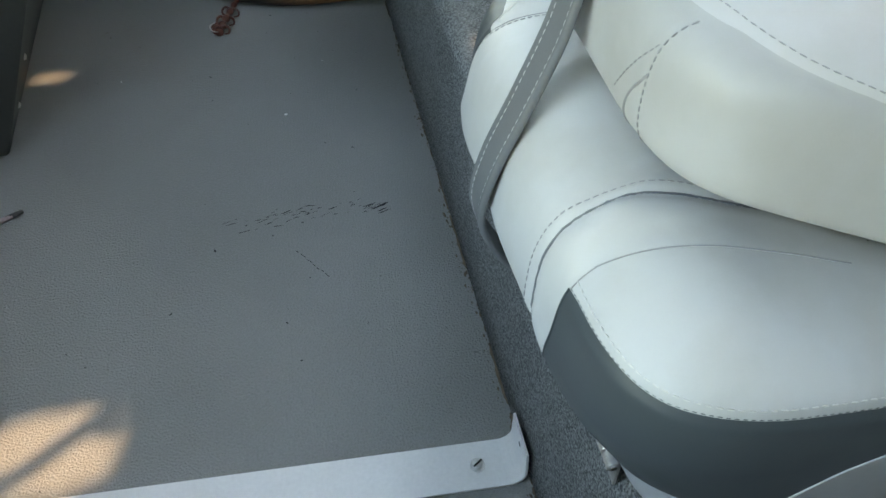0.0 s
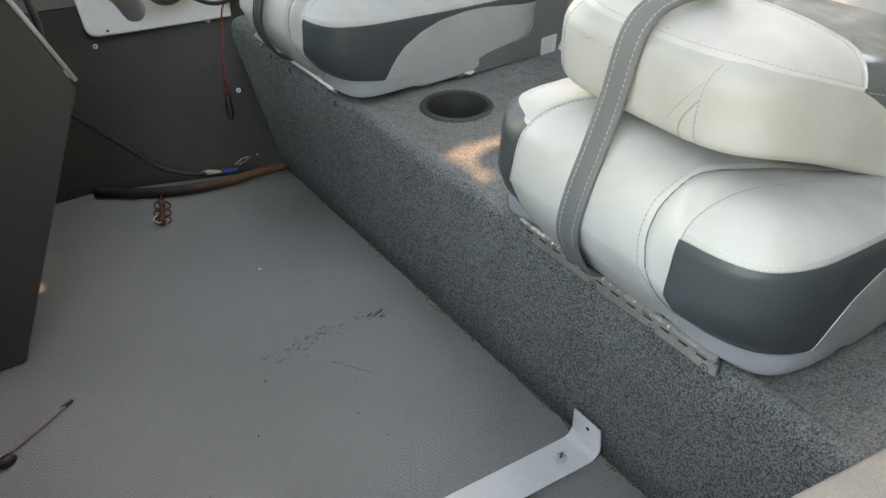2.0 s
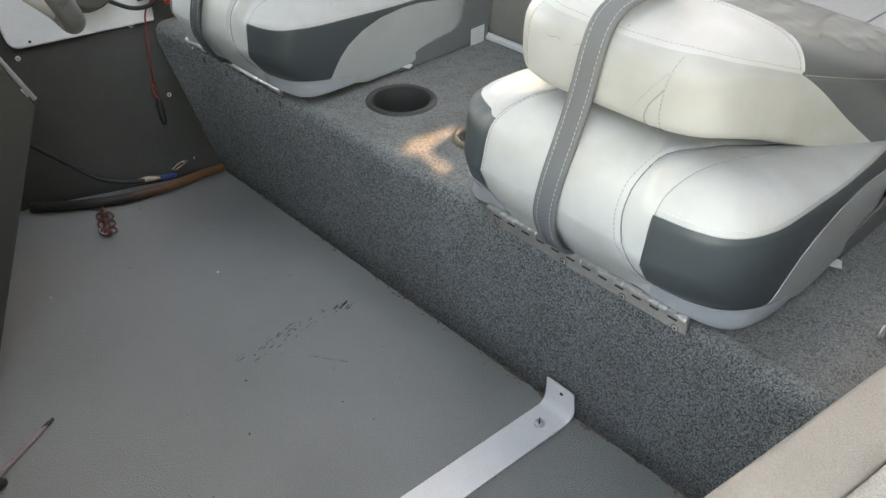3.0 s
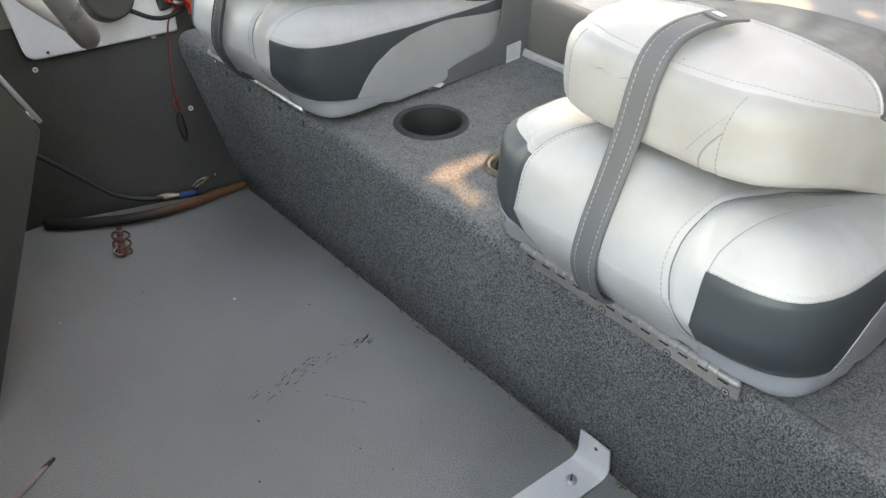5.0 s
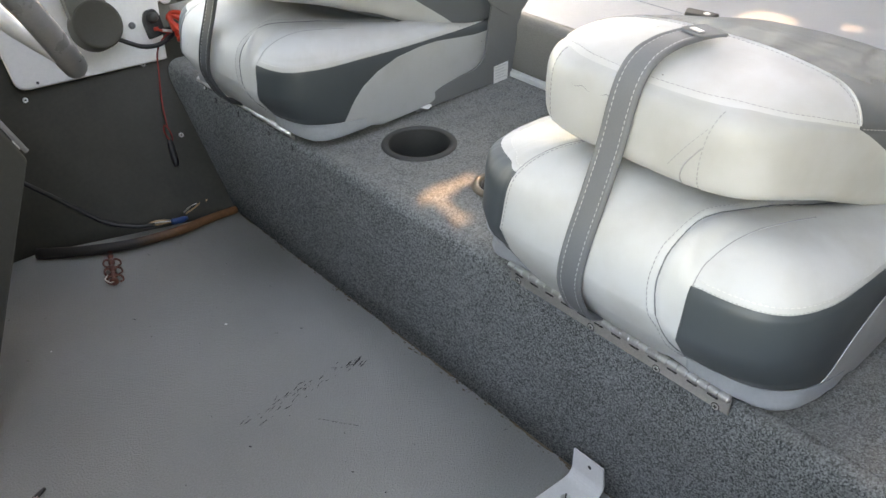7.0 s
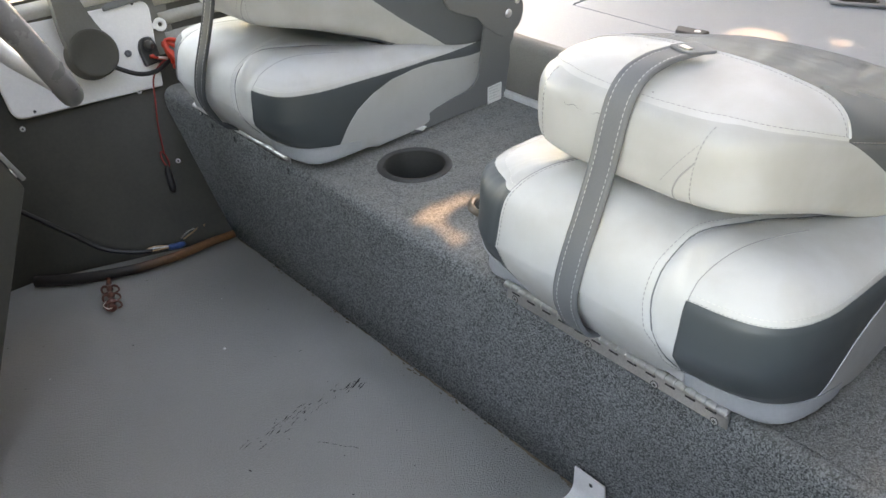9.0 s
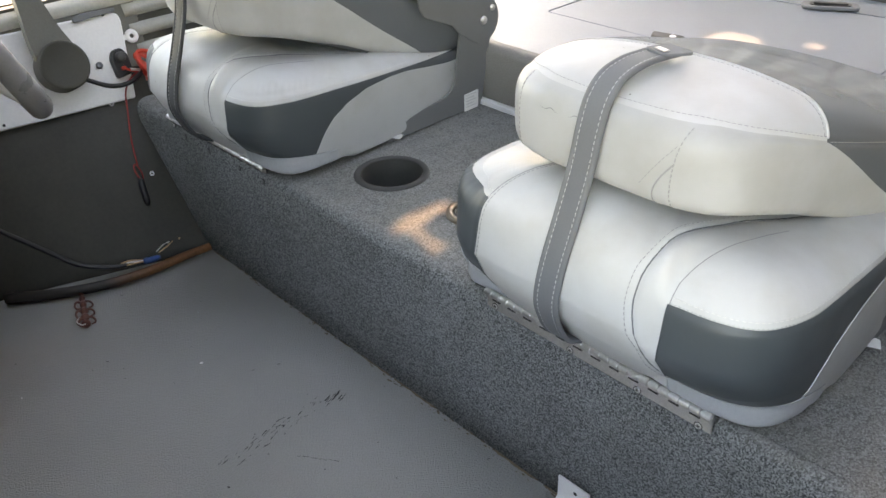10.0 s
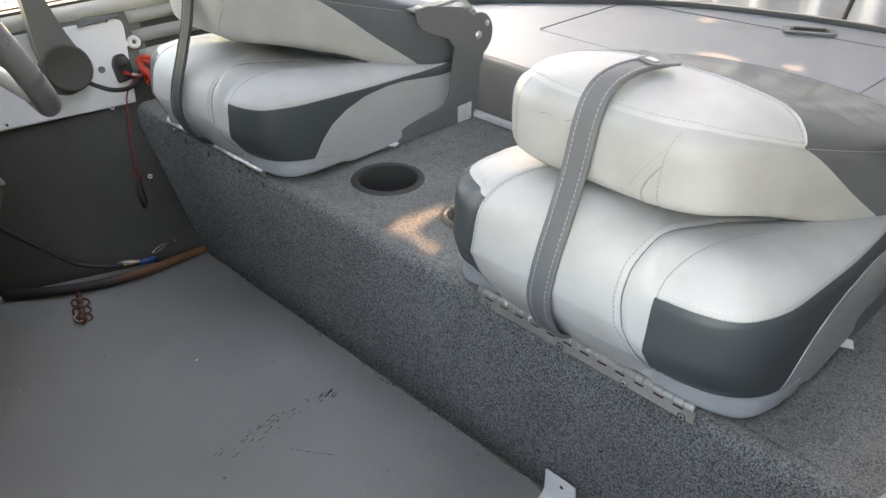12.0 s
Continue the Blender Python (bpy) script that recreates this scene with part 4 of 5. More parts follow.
def make_hinge(foot=0.2310, screws=True):
    h = thing("piano_hinge", "long stainless piano hinge screwed to the bench front", "hinge", group="seat hinges")
    y0, y1, top = -0.1475, 0.1505, 0.2540
    part("leaf", box(-0.0032, -0.0012, y0, y1, foot, top - 0.002, 0.0006, 1), M_steel, h)
    n = 25
    for k in range(n):
        a, b = lerp(y0, y1, k / n), lerp(y0, y1, (k + 1) / n)
        g = 0.0008
        prof = [(0.0024, a), (0.0024, a + g), (0.0044, a + g), (0.0046, a + 1.3 * g), (0.0047, a + 1.8 * g), (0.0047, a + 2.4 * g), (0.0047, b - 2.4 * g), (0.0047, b - 1.8 * g), (0.0046, b - 1.3 * g), (0.0044, b - g), (0.0024, b - g), (0.0024, b)]
        part("knuckle", lathe(prof, 18, Matrix.Translation((-0.0058, 0, top)) @ pose(0, 0, 0, 90) @ Matrix.Diagonal((1, 1, -1, 1))), M_steel, h)
        if k % 2:
            part("notch", box(-0.0074, -0.0030, a + 0.0002, b - 0.0002, top - 0.0074, top - 0.0040), M_charcoalplastic, h)
    for y in (0.1372, 0.0258, -0.0621, -0.1333) if screws else ():
        at = Matrix.Translation((-0.0032, y, lerp(0.2333, 0.2358, (y + 0.14) / 0.28))) @ pose(0, 0, 0, 0, -90)
        screw = part("screw", lathe([(0, 0.0003), (0.0010, 0.0003), (0.0014, 0.0006), (0.0036, 0.0005), (0.0038, 0.0002)], 16, at), M_steel, h)
        part("countersink", lathe([(0.0037, 0.00015), (0.0048, 0.0002), (0.0049, 0)], 16, at), M_charcoalplastic, screw)
        for turn in (20, 110):
            part("slot", box(-0.0022, 0.0022, -0.0005, 0.0005, 0.0003, 0.0009, 0, 1, at @ pose(0, 0, 0, 0, 0, turn)), M_charcoalplastic, screw)
    # where the leaf is hidden, its screws sit in the carpet below
    for y in () if screws else (0.139, 0.106, 0.030, -0.066, -0.134):
        at = Matrix.Translation((-0.0028, y, 0.2390 if y == 0.139 else 0.2262)) @ pose(0, 0, 0, 0, -82)
        screw = part("screw", lathe([(0, 0.0008), (0.0010, 0.0008), (0.0013, 0.0012), (0.0024, 0.0010), (0.0030, 0)], 12, at), M_steel if y == 0.139 else M_plate, h)
        part("countersink", lathe([(0.0029, 0.0003), (0.0042, 0.0002), (0.0044, -0.001)], 12, at), M_black, screw)
    return h


SEAT_STEP = 0.765
near_seat = make_seat("folded white and charcoal vinyl boat seat strapped shut", "folding boat seats")
near_seat.matrix_basis = Matrix.Translation((0, 0, BENCH_Z))
far_seat = make_seat("folded white and charcoal vinyl boat seat beside the helm", "folding boat seats", 0.012, 0.012)
far_seat.matrix_basis = Matrix.Translation((0.42, SEAT_STEP - 0.2, BENCH_Z)) @ pose(0, 0, 0, 0, 0, 1.3) @ Matrix.Diagonal((1, 0.915, 1, 1)) @ Matrix.Translation((-0.42, 0.2, 0))
near_hinge = make_hinge()
near_hinge.matrix_basis = Matrix.Translation((0, 0, 0.0015)) @ pose(0, 0, 0, 0.75)
far_hinge = make_hinge(0.2440, False)
far_hinge.matrix_basis = Matrix.Translation((0.002, SEAT_STEP - 0.002, -0.002))

# ---- cup holder, socket, bracket ----
holder = thing("cup_holder", "black plastic cup holder sunk into the carpet", "cup holder", (CUP[0], CUP[1], BENCH_Z))
part("rim", lathe([(0.0465, -0.006), (0.0465, 0.0014), (0.0480, 0.0028), (0.0540, 0.0032), (0.0568, 0.0018), (0.0578, -0.0002)], 56), M_charcoalplastic, holder)
part("well", lathe([(0.0460, 0.001), (0.0440, -0.03), (0.039, -0.075), (0.036, -0.078), (0.0, -0.078)], 56), M_charcoalplastic, holder)
socket = thing("pedestal_socket", "brass-coloured ring socket set into the carpet", "socket", (RING[0], RING[1], BENCH_Z))
part("ring", lathe([(0.026, -0.004), (0.026, 0.004), (0.029, 0.006), (0.0335, 0.006), (0.036, 0.003), (0.0365, 0.0003)], 48), M_brass, socket)
part("inner_ring", lathe([(0.020, -0.01), (0.0205, 0.002), (0.0225, 0.004), (0.0255, 0.002), (0.0257, -0.004)], 48), M_charcoalplastic, socket)
part("bore", lathe([(0.0205, -0.002), (0.0200, -0.06), (0.0, -0.06)], 40), M_black, socket)

bracket = thing("floor_bracket", "bent aluminium strip screwed to the floor", "bracket")
prof = [(-1.3, 0.0015), (-0.022, 0.0015)] + [(-0.022 + 0.016 * math.sin(a), 0.0175 - 0.016 * math.cos(a)) for a in [math.pi / 2 * k / 6 for k in range(1, 7)]] + [(-0.006, 0.046)]
th = 0.0022
verts, faces = [], []
pp = [Vector(p) for p in prof]
for i, p in enumerate(pp):
    d = (pp[min(i + 1, len(pp) - 1)] - pp[max(i - 1, 0)]).normalized()
    q = p + Vector((-d.y, d.x)) * th
    ya, yb = (-0.0250, 0.0245) if i < len(pp) - 1 else (-0.0215, 0.0245)
    skew = -0.030 * (p.x + 0.03) if p.x < -0.03 else 0.0
    for v in (p, q):
        verts += [(v.x, ya + skew * 1.6, v.y), (v.x, yb + skew * 1.6, v.y)]
for i in range(len(pp) - 1):
    a, b = i * 4, i * 4 + 4
    faces += [(a, a + 1, b + 1, b), (a + 2, b + 2, b + 3, a + 3), (a, b, b + 2, a + 2), (a + 1, a + 3, b + 3, b + 1)]
faces += [(0, 2, 3, 1), tuple(len(verts) - 4 + k for k in (0, 1, 3, 2))]
part("strip", mesh(verts, faces, False), M_alu, bracket)
part("pan_screw", lathe([(0, 0.0062), (0.0018, 0.0045), (0.0045, 0.0058), (0.0066, 0.0035), (0.0072, 0.0)], 20, Matrix.Translation((-0.047, 0.0, 0.0037))), M_steel, bracket)
part("screw_slot", box(-0.0052, 0.0052, -0.0008, 0.0008, 0.0052, 0.0064, 0, 1, Matrix.Translation((-0.047, 0, 0.0037)) @ pose(0, 0, 0, 0, 0, 35)), M_black, bracket)
part("drill_hole", lathe([(0.0, 0.0004), (0.0028, 0.0003)], 16, Matrix.Translation((-0.0084, -0.002, 0.034)) @ pose(0, 0, 0, 0, -90)), M_black, bracket)

# ---- control panel on the far hull side ----
def on_side(x, z, off=0.0):
    """A pose on the far hull side: local x along the boat, local y up the side, local z out towards the cabin."""
    up = Vector((0, 0.41, 0.912))
    out = Vector((0, -0.912, 0.41))
    r = Matrix(((1, 0, 0, 0), (0, up.y, out.y, 0), (0, up.z, out.z, 0), (0, 0, 0, 1)))
    return Matrix.Translation(Vector((x, 0.975 + 0.45 * z, z)) + out * off) @ r


PANEL_Z = 0.31
panel = thing("control_panel", "white plastic control panel fixed to the hull side", "control panel")
pm = on_side(0.0, PANEL_Z, 0.002)
outl = rounded([(-0.258, -0.070), (0.012, -0.083), (0.045, 0.074), (-0.262, 0.084)], [0.022, 0.004, 0.022, 0.01], 6)
part("face", plate(outl, 0.010, pm, 0.003), M_panel, panel)
part("backing", plate(rounded([(-0.80, 0.02), (0.068, -0.03), (0.082, 0.10), (-0.80, 0.105)], 0.006, 3), 0.003, on_side(0.0, PANEL_Z, -0.0005), 0.001), M_throttle, panel)
lat = on_side(0.0, PANEL_Z, 0.013)
part("clip", plate(rounded([(-0.045, 0.070), (0.035, 0.074), (0.035, 0.080), (-0.03, 0.084), (-0.045, 0.078)], 0.003, 3), 0.006, lat, 0.002), M_plate, panel)

for hx, hz in ((-0.222, 0.252), (-0.118, 0.375), (0.012, 0.376)):
    part("screw_hole", lathe([(0.0, 0.0004), (0.0022, 0.0003), (0.0026, 0.0)], 12, on_side(hx, hz, 0.0124)), M_black, panel)

throttle = thing("throttle_control", "dark olive-grey side-mount throttle with an upright lever", "throttle")
tm = on_side(-0.098, 0.312, 0.0125)
part("hub", lathe([(0.0, 0.0365), (0.036, 0.0362), (0.0395, 0.0375), (0.042, 0.0365), (0.0432, 0.034), (0.0432, 0.0)], 48, tm), M_throttlehub, throttle)
lever = rounded([(-0.040, 0.004), (0.036, 0.008), (0.019, 0.060), (0.009, 0.13), (0.006, 0.21), (-0.022, 0.21), (-0.029, 0.12), (-0.040, 0.050)], [.02, .012, .05, .05, .012, .012, .05, .03], 6)
part("lever", plate(lever, 0.020, tm @ pose(0.002, 0, 0.0125, 0, 0, 3), 0.006, 3), M_throttle, throttle)
cable = spline([tm @ Vector((0.03, -0.03, 0.012)), tm @ Vector((0.065, -0.054, 0.02)), tm @ Vector((0.10, -0.058, 0.02)), tm @ Vector((0.135, -0.045, 0.012)), tm @ Vector((0.17, -0.02, 0.0))], 8)
part("cable", tube(cable, 0.0042, 10), M_black, throttle)

switch = thing("kill_switch", "black stop switch with a red lanyard clipped in", "switch")
sm = on_side(0.006, 0.294, 0.0125)
body = rounded([(-0.016, -0.026), (0.016, -0.022), (0.017, 0.012), (0.010, 0.026), (-0.008, 0.026), (-0.017, 0.010)], 0.006, 4)
part("housing", plate(body, 0.014, sm, 0.003), M_black, switch)
part("button", lathe([(0, 0.026), (0.007, 0.025), (0.009, 0.021), (0.010, 0.012)], 20, sm @ pose(0.001, 0.010, 0)), M_charcoalplastic, switch)
part("key_plug", lathe([(0, 0.004), (0.0028, 0.004), (0.0032, 0.0055), (0.0052, 0.0055), (0.0062, 0.003), (0.0064, 0)], 18, on_side(-0.030, 0.300, 0.0125)), M_plate, switch)
part("clip", box(-0.005, 0.004, -0.014, -0.007, 0.012, 0.019, 0.002, 2, sm), M_red, switch)
knot_at = on_side(0.048, 0.276, 0.030)
part("cord", tube(spline([sm @ Vector((0.0, -0.013, 0.02)), sm @ Vector((0.02, -0.022, 0.02)), sm @ Vector((0.038, -0.016, 0.02)), knot_at @ Vector((-0.004, 0, 0))], 6), 0.0022, 8), M_red, switch)
part("metal_crimp", tube([sm @ Vector((0.008, -0.016, 0.021)), sm @ Vector((0.024, -0.022, 0.021))], 0.0028, 8), M_steel, switch)
lan = thing("lanyard", "tangled red safety lanyard hanging down the hull side", "lanyard")
rl = random.Random(11)
for k in range(5):
    loop = []
    ph, ra, tilt = rl.random() * 6, 0.017 + 0.009 * rl.random(), rl.random() * 1.2
    for j in range(18):
        a = 2 * math.pi * j / 18
        loop.append(knot_at @ Vector((ra * math.cos(a + ph) * 0.8, ra * 1.2 * math.sin(a), 0.006 + 0.008 * math.sin(2 * a + tilt) + 0.004 * k)))
    part("coil", tube(loop, 0.0042, 7, True), M_red, lan)
drop = spline([knot_at @ Vector((-0.012, 0.0, 0.004)), Vector((0.010, 1.068, 0.278)), Vector((-0.008, 1.062, 0.258)), Vector((-0.018, 1.050, 0.225)), Vector((-0.035, 1.022, 0.184)), Vector((-0.047, 0.992, 0.146))], 8)
part("cord", tube(drop, 0.0016, 8), M_redcord, lan)
part("end_loop", tube([Vector((-0.051 + 0.005 * math.sin(a), 0.985 + 0.010 * math.cos(a), 0.136 + 0.012 * math.cos(a))) for a in [2 * math.pi * k / 14 for k in range(14)]], 0.0015, 7, True), M_redcord, lan)
part("float", tube([Vector((-0.054, 0.976, 0.127)), Vector((-0.056, 0.971, 0.120)), Vector((-0.062, 0.950, 0.094)), Vector((-0.064, 0.945, 0.087))], [0.003, 0.0060, 0.0058, 0.003], 10), M_black, lan)

key = thing("ignition_tag", "pale round key tag on the hull side", "tag")
km = on_side(0.050, 0.333, 0.006)
part("disc", lathe([(0.004, 0.003), (0.0045, 0.0045), (0.012, 0.0045), (0.013, 0.003), (0.0128, 0.001)], 24, km), M_panel, key)
part("shank", box(-0.024, -0.008, -0.005, 0.005, 0.001, 0.004, 0.001, 1, km), M_panel, key)

for x, z in ((-0.029, 0.126), (-0.25, 0.233), (-0.034, 0.238)):
    s = thing("side_screw", "small bright screw in the hull side", "screw", group="hull side screws")
    sit = Matrix.Translation((0, far_y(x, z) - 0.975 - 0.45 * z, 0)) @ on_side(x, z, 0.0006)
    head = part("head", lathe([(0, 0.0008), (0.0016, 0.0008), (0.0026, 0.0028), (0.0040, 0.0022), (0.0048, 0)], 14, sit), M_alu, s)
    part("socket", lathe([(0, 0.0016), (0.0014, 0.0015), (0.0019, 0.0010)], 10, sit), M_black, head)

# ---- console with steering wheel ----
console = thing("console", "dark grey helm console with screwed edge trim", "console")
# the upper part, up to z 1.25, is unseen and added to block sky
prof = [(-0.545, 0.0), (-0.385, 0.372), (-0.440, 0.510), (-0.54, 0.62), (-0.57, 1.25), (-1.2, 1.25), (-1.2, 0.0)]
cm = Matrix.Translation((0, 1.05, 0)) @ pose(0, 0, 0, 90)
part("body", plate(rounded(prof, 0.006, 3), 0.49, cm, 0.003), M_console, console)
for a, b, w in (((-0.385, 0.372), (-0.440, 0.510), 0.010),):
    d = Vector((b[0] - a[0], 0, b[1] - a[1]))
    part("edge_trim", tube([Vector((a[0] + 0.002, 0.563, a[1] + 0.01)), Vector((b[0] + 0.002, 0.563, b[1]))], 0.0032, 8), M_binding, console)
    for f in (0.12, 0.75):
        p = Vector((a[0], 0.572, a[1])) + d * f
        part("trim_screw", lathe([(0, 0.004), (0.0025, 0.003), (0.0045, 0.0035), (0.006, 0.001), (0.0062, 0)], 14, Matrix.Translation(p + Vector((0.001, 0, 0))) @ pose(0, 0, 0, 0, 68)), M_steel, console)
for z in (0.12, 0.05):
    x = lerp(-0.545, -0.385, z / 0.372)
    part("trim_screw", lathe([(0, 0.003), (0.003, 0.0025), (0.0045, 0)], 12, Matrix.Translation((x + 0.002, 0.60, z)) @ pose(0, 0, 0, 0, 110)), M_steel, console)

wheel = thing("steering_wheel", "grey moulded steering wheel on the console", "steering wheel")
axis = Vector((0.90, -0.08, 0.42)).normalized()
hubc = Vector((-0.305, 0.83, 0.526))
wm = look(hubc, hubc - axis)
R = 0.165
part("rim", tube([wm @ Vector((R * math.cos(a), R * math.sin(a), 0)) for a in [2 * math.pi * k / 64 for k in range(64)]], 0.0165, 14, True), M_wheel, wheel)
for k in range(3):
    a = math.radians(-90 + 120 * k)
    part("spoke", tube([wm @ Vector((0.03 * math.cos(a), 0.03 * math.sin(a), -0.035)), wm @ Vector((0.09 * math.cos(a), 0.09 * math.sin(a), -0.026)), wm @ Vector((R * math.cos(a), R * math.sin(a), -0.002))], [0.015, 0.012, 0.011], 10), M_alu, wheel)
part("hub", lathe([(0, -0.012), (0.032, -0.016), (0.042, -0.03), (0.042, -0.05), (0.03, -0.12), (0, -0.12)], 32, wm), M_charcoalplastic, wheel)

# ---- loose things on the floor ----
rod = [(-0.335, 0.960, 0.011), (-0.27, 0.913, 0.011), (-0.196, 0.876, 0.011), (-0.12, 0.860, 0.011), (-0.06, 0.857, 0.012), (-0.006, 0.851, 0.013)]
rp = spline(rod, 8)
solid("cane", tube(rp, [0.0098 - 0.0025 * i / len(rp) for i in range(len(rp))], 12), M_rod, "scorched brown and black cane lying along the hull", "cane")

loom = thing("wire_loom", "black wire loom with bare ends and a blue connector", "wiring")
lp = [(-0.366, 0.986, 0.215), (-0.356, 1.002, 0.178), (-0.325, 1.004, 0.140), (-0.285, 0.985, 0.100), (-0.25, 0.962, 0.066), (-0.215, 0.936, 0.034), (-0.175, 0.912, 0.020), (-0.145, 0.899, 0.016)]
part("sheath", tube(spline(lp, 8), 0.0042, 10), M_black, loom)
rl = random.Random(3)
for k in range(4):
    o = 0.003 * (k - 1.5)
    w = [(-0.16, 0.911, 0.014), (-0.14, 0.901 + o, 0.016 + 0.003 * (k % 2)), (-0.12, 0.893 + o * .8, 0.016), (-0.108, 0.888 + o * .4, 0.014)]
    part("wire", tube(spline(w, 6), 0.0016, 6), (M_copper, M_tag, M_black, M_copper)[k], loom)
part("connector", tube(spline([(-0.118, 0.891, 0.015), (-0.105, 0.887, 0.014), (-0.088, 0.884, 0.014)], 4), [0.004, 0.0055, 0.0058, 0.0055, 0.0058, 0.0055, 0.0055, 0.0045, 0.003], 10), M_blue, loom)
part("bare_end", tube(spline([(-0.085, 0.896, 0.016), (-0.065, 0.899, 0.020), (-0.050, 0.902, 0.024), (-0.038, 0.902, 0.026), (-0.042, 0.896, 0.026)], 6), 0.0015, 6), M_copper, loom)
part("bare_end", tube(spline([(-0.088, 0.899, 0.018), (-0.07, 0.905, 0.022), (-0.058, 0.903, 0.024)], 6), 0.0013, 6), M_steel, loom)
hang = [(-0.345, 1.05, 0.35), (-0.343, 1.02, 0.30), (-0.356, 0.995, 0.238), (-0.370, 0.985, 0.178), (-0.394, 0.975, 0.094), (-0.410, 0.972, 0.062), (-0.44, 0.972, 0.040), (-0.50, 0.968, 0.025)]
part("sheath", tube(spline(hang, 8), 0.0065, 8), M_black, loom)
part("wire", tube(spline([(-0.362, 0.985, 0.17), (-0.366, 0.975, 0.145), (-0.370, 0.968, 0.102), (-0.385, 0.965, 0.076), (-0.400, 0.968, 0.067)], 6), 0.0016, 6), M_binding, loom)
part("wire", tube(spline([(-0.366, 0.985, 0.16), (-0.374, 0.970, 0.120), (-0.380, 0.964, 0.085), (-0.398, 0.966, 0.060)], 6), 0.0014, 6), M_black, loom)
part("wire", tube(spline([(-0.410, 0.968, 0.066), (-0.425, 0.972, 0.095), (-0.436, 0.978, 0.128)], 6), 0.0024, 6), M_black, loom)
part("connector", tube(spline([(-0.436, 0.978, 0.128), (-0.442, 0.980, 0.145), (-0.452, 0.982, 0.166)], 5), [0.004, 0.007, 0.0085, 0.0085, 0.0070, 0.0085, 0.0085, 0.0085, 0.0085, 0.006, 0.004], 8), M_brass, loom, "tan plastic wire connector")

lure = thing("rubber_lure", "rust-red rubber lure lying on the floor", "fishing lure")
body = spline([(-0.269, 0.795, 0.006), (-0.261, 0.815, 0.008), (-0.253, 0.838, 0.009), (-0.244, 0.866, 0.008), (-0.237, 0.888, 0.006), (-0.243, 0.900, 0.006)], 8)
part("body", tube(body, [max(0.0022, (0.0062 - 0.00009 * i) * (1 + 0.32 * math.sin(i * 1.05))) for i in range(len(body))], 10), M_lure, lure)
for x, y, w in ((-0.266, 0.803, 1), (-0.263, 0.812, -1), (-0.258, 0.826, 1), (-0.256, 0.832, -1), (-0.250, 0.850, 1), (-0.247, 0.858, -1), (-0.262, 0.806, -1)):
    curl = [(x, y, 0.007), (x + w * 0.008, y + 0.003, 0.011), (x + w * 0.014, y - 0.001, 0.008), (x + w * 0.013, y - 0.008, 0.005), (x + w * 0.006, y - 0.009, 0.004)]
    part("leg", tube(spline(curl, 5), [0.0023 - 0.00005 * i for i in range(21)], 7), M_lure, lure)
part("hook", tube(spline([(-0.268, 0.796, 0.008), (-0.276, 0.792, 0.012), (-0.280, 0.800, 0.016), (-0.272, 0.806, 0.018)], 5), 0.0011, 6), M_steel, lure)

stick = thing("broken_rod_tip", "thin pinkish-grey broken rod with a dark tip", "rod tip")
part("shaft", tube(spline([(-0.519, 0.440, 0.0045), (-0.55, 0.423, 0.0045), (-0.60, 0.397, 0.005), (-0.68, 0.36, 0.006)], 6), [0.0022, 0.0028, 0.003, 0.0032, 0.0034, 0.0036, 0.0038], 8), M_stick, stick)
part("tip", tube([(-0.530, 0.4345, 0.0045), (-0.520, 0.4395, 0.0045), (-0.512, 0.4435, 0.0045)], [0.0030, 0.0030, 0.0022], 8), M_charcoalplastic, stick)
part("sinker", tube(spline([(-0.595, 0.382, 0.006), (-0.61, 0.378, 0.008), (-0.63, 0.376, 0.008), (-0.645, 0.376, 0.005)], 4), [0.003, 0.0065, 0.0075, 0.0078, 0.0075, 0.0065, 0.003], 10), M_black, stick)

# scuffs: thin rubber smears
rs = random.Random(21)


def smear(cx, cy, ang, length, width):
    n = 7
    vs, fs = [], []
    ca, sa = math.cos(ang), math.sin(ang)
    for i in range(n):
        t = i / (n - 1)
        w = width * math.sin(math.pi * min(1, max(0, t * .96 + .02))) ** .6 * (0.6 + 0.8 * rs.random())
        o = (rs.random() - .5) * width * .4
        l = (t - .5) * length
        for s in (-.5, .5):
            a, b = l, o + s * w
            vs.append((cx + a * ca - b * sa, cy + a * sa + b * ca, 0.0007))
    for i in range(n - 1):
        fs.append((i * 2, i * 2 + 2, i * 2 + 3, i * 2 + 1))
    return vs, fs


vs, fs = [], []


def add_smear(*a):
    v, f = smear(*a)
    o = len(vs)
    vs.extend(v)
    fs.extend(tuple(i + o for i in q) for q in f)


for k in range(8):
    add_smear(-0.090 + 0.012 * rs.uniform(-1, 1), 0.371 + 0.008 * rs.uniform(-1, 1), 0.30 + rs.uniform(-.12, .12), 0.010 + 0.012 * rs.random(), 0.0008 + 0.0010 * rs.random())
add_smear(-0.083, 0.374, 0.36, 0.024, 0.0034)
for k in range(52):
    t = rs.random()
    add_smear(lerp(-0.10, -0.272, t) + rs.uniform(-.008, .008), lerp(0.380, 0.372, t) + rs.uniform(-.014, .014), 0.18 + rs.uniform(-.3, .3), 0.004 + 0.012 * rs.random() ** 2, 0.0005 + 0.0008 * rs.random())
for k in range(45):
    add_smear(rs.uniform(-0.50, -0.01), rs.uniform(0.05, 0.85), rs.uniform(0, 3), 0.002 + 0.004 * rs.random() ** 3, 0.0008 + 0.0012 * rs.random() ** 2)
for k in range(10):
    add_smear(-0.19 + 0.0035 * k + rs.uniform(-.001, .001), 0.315 - 0.005 * k + rs.uniform(-.001, .001), -0.9, 0.005, 0.0009)
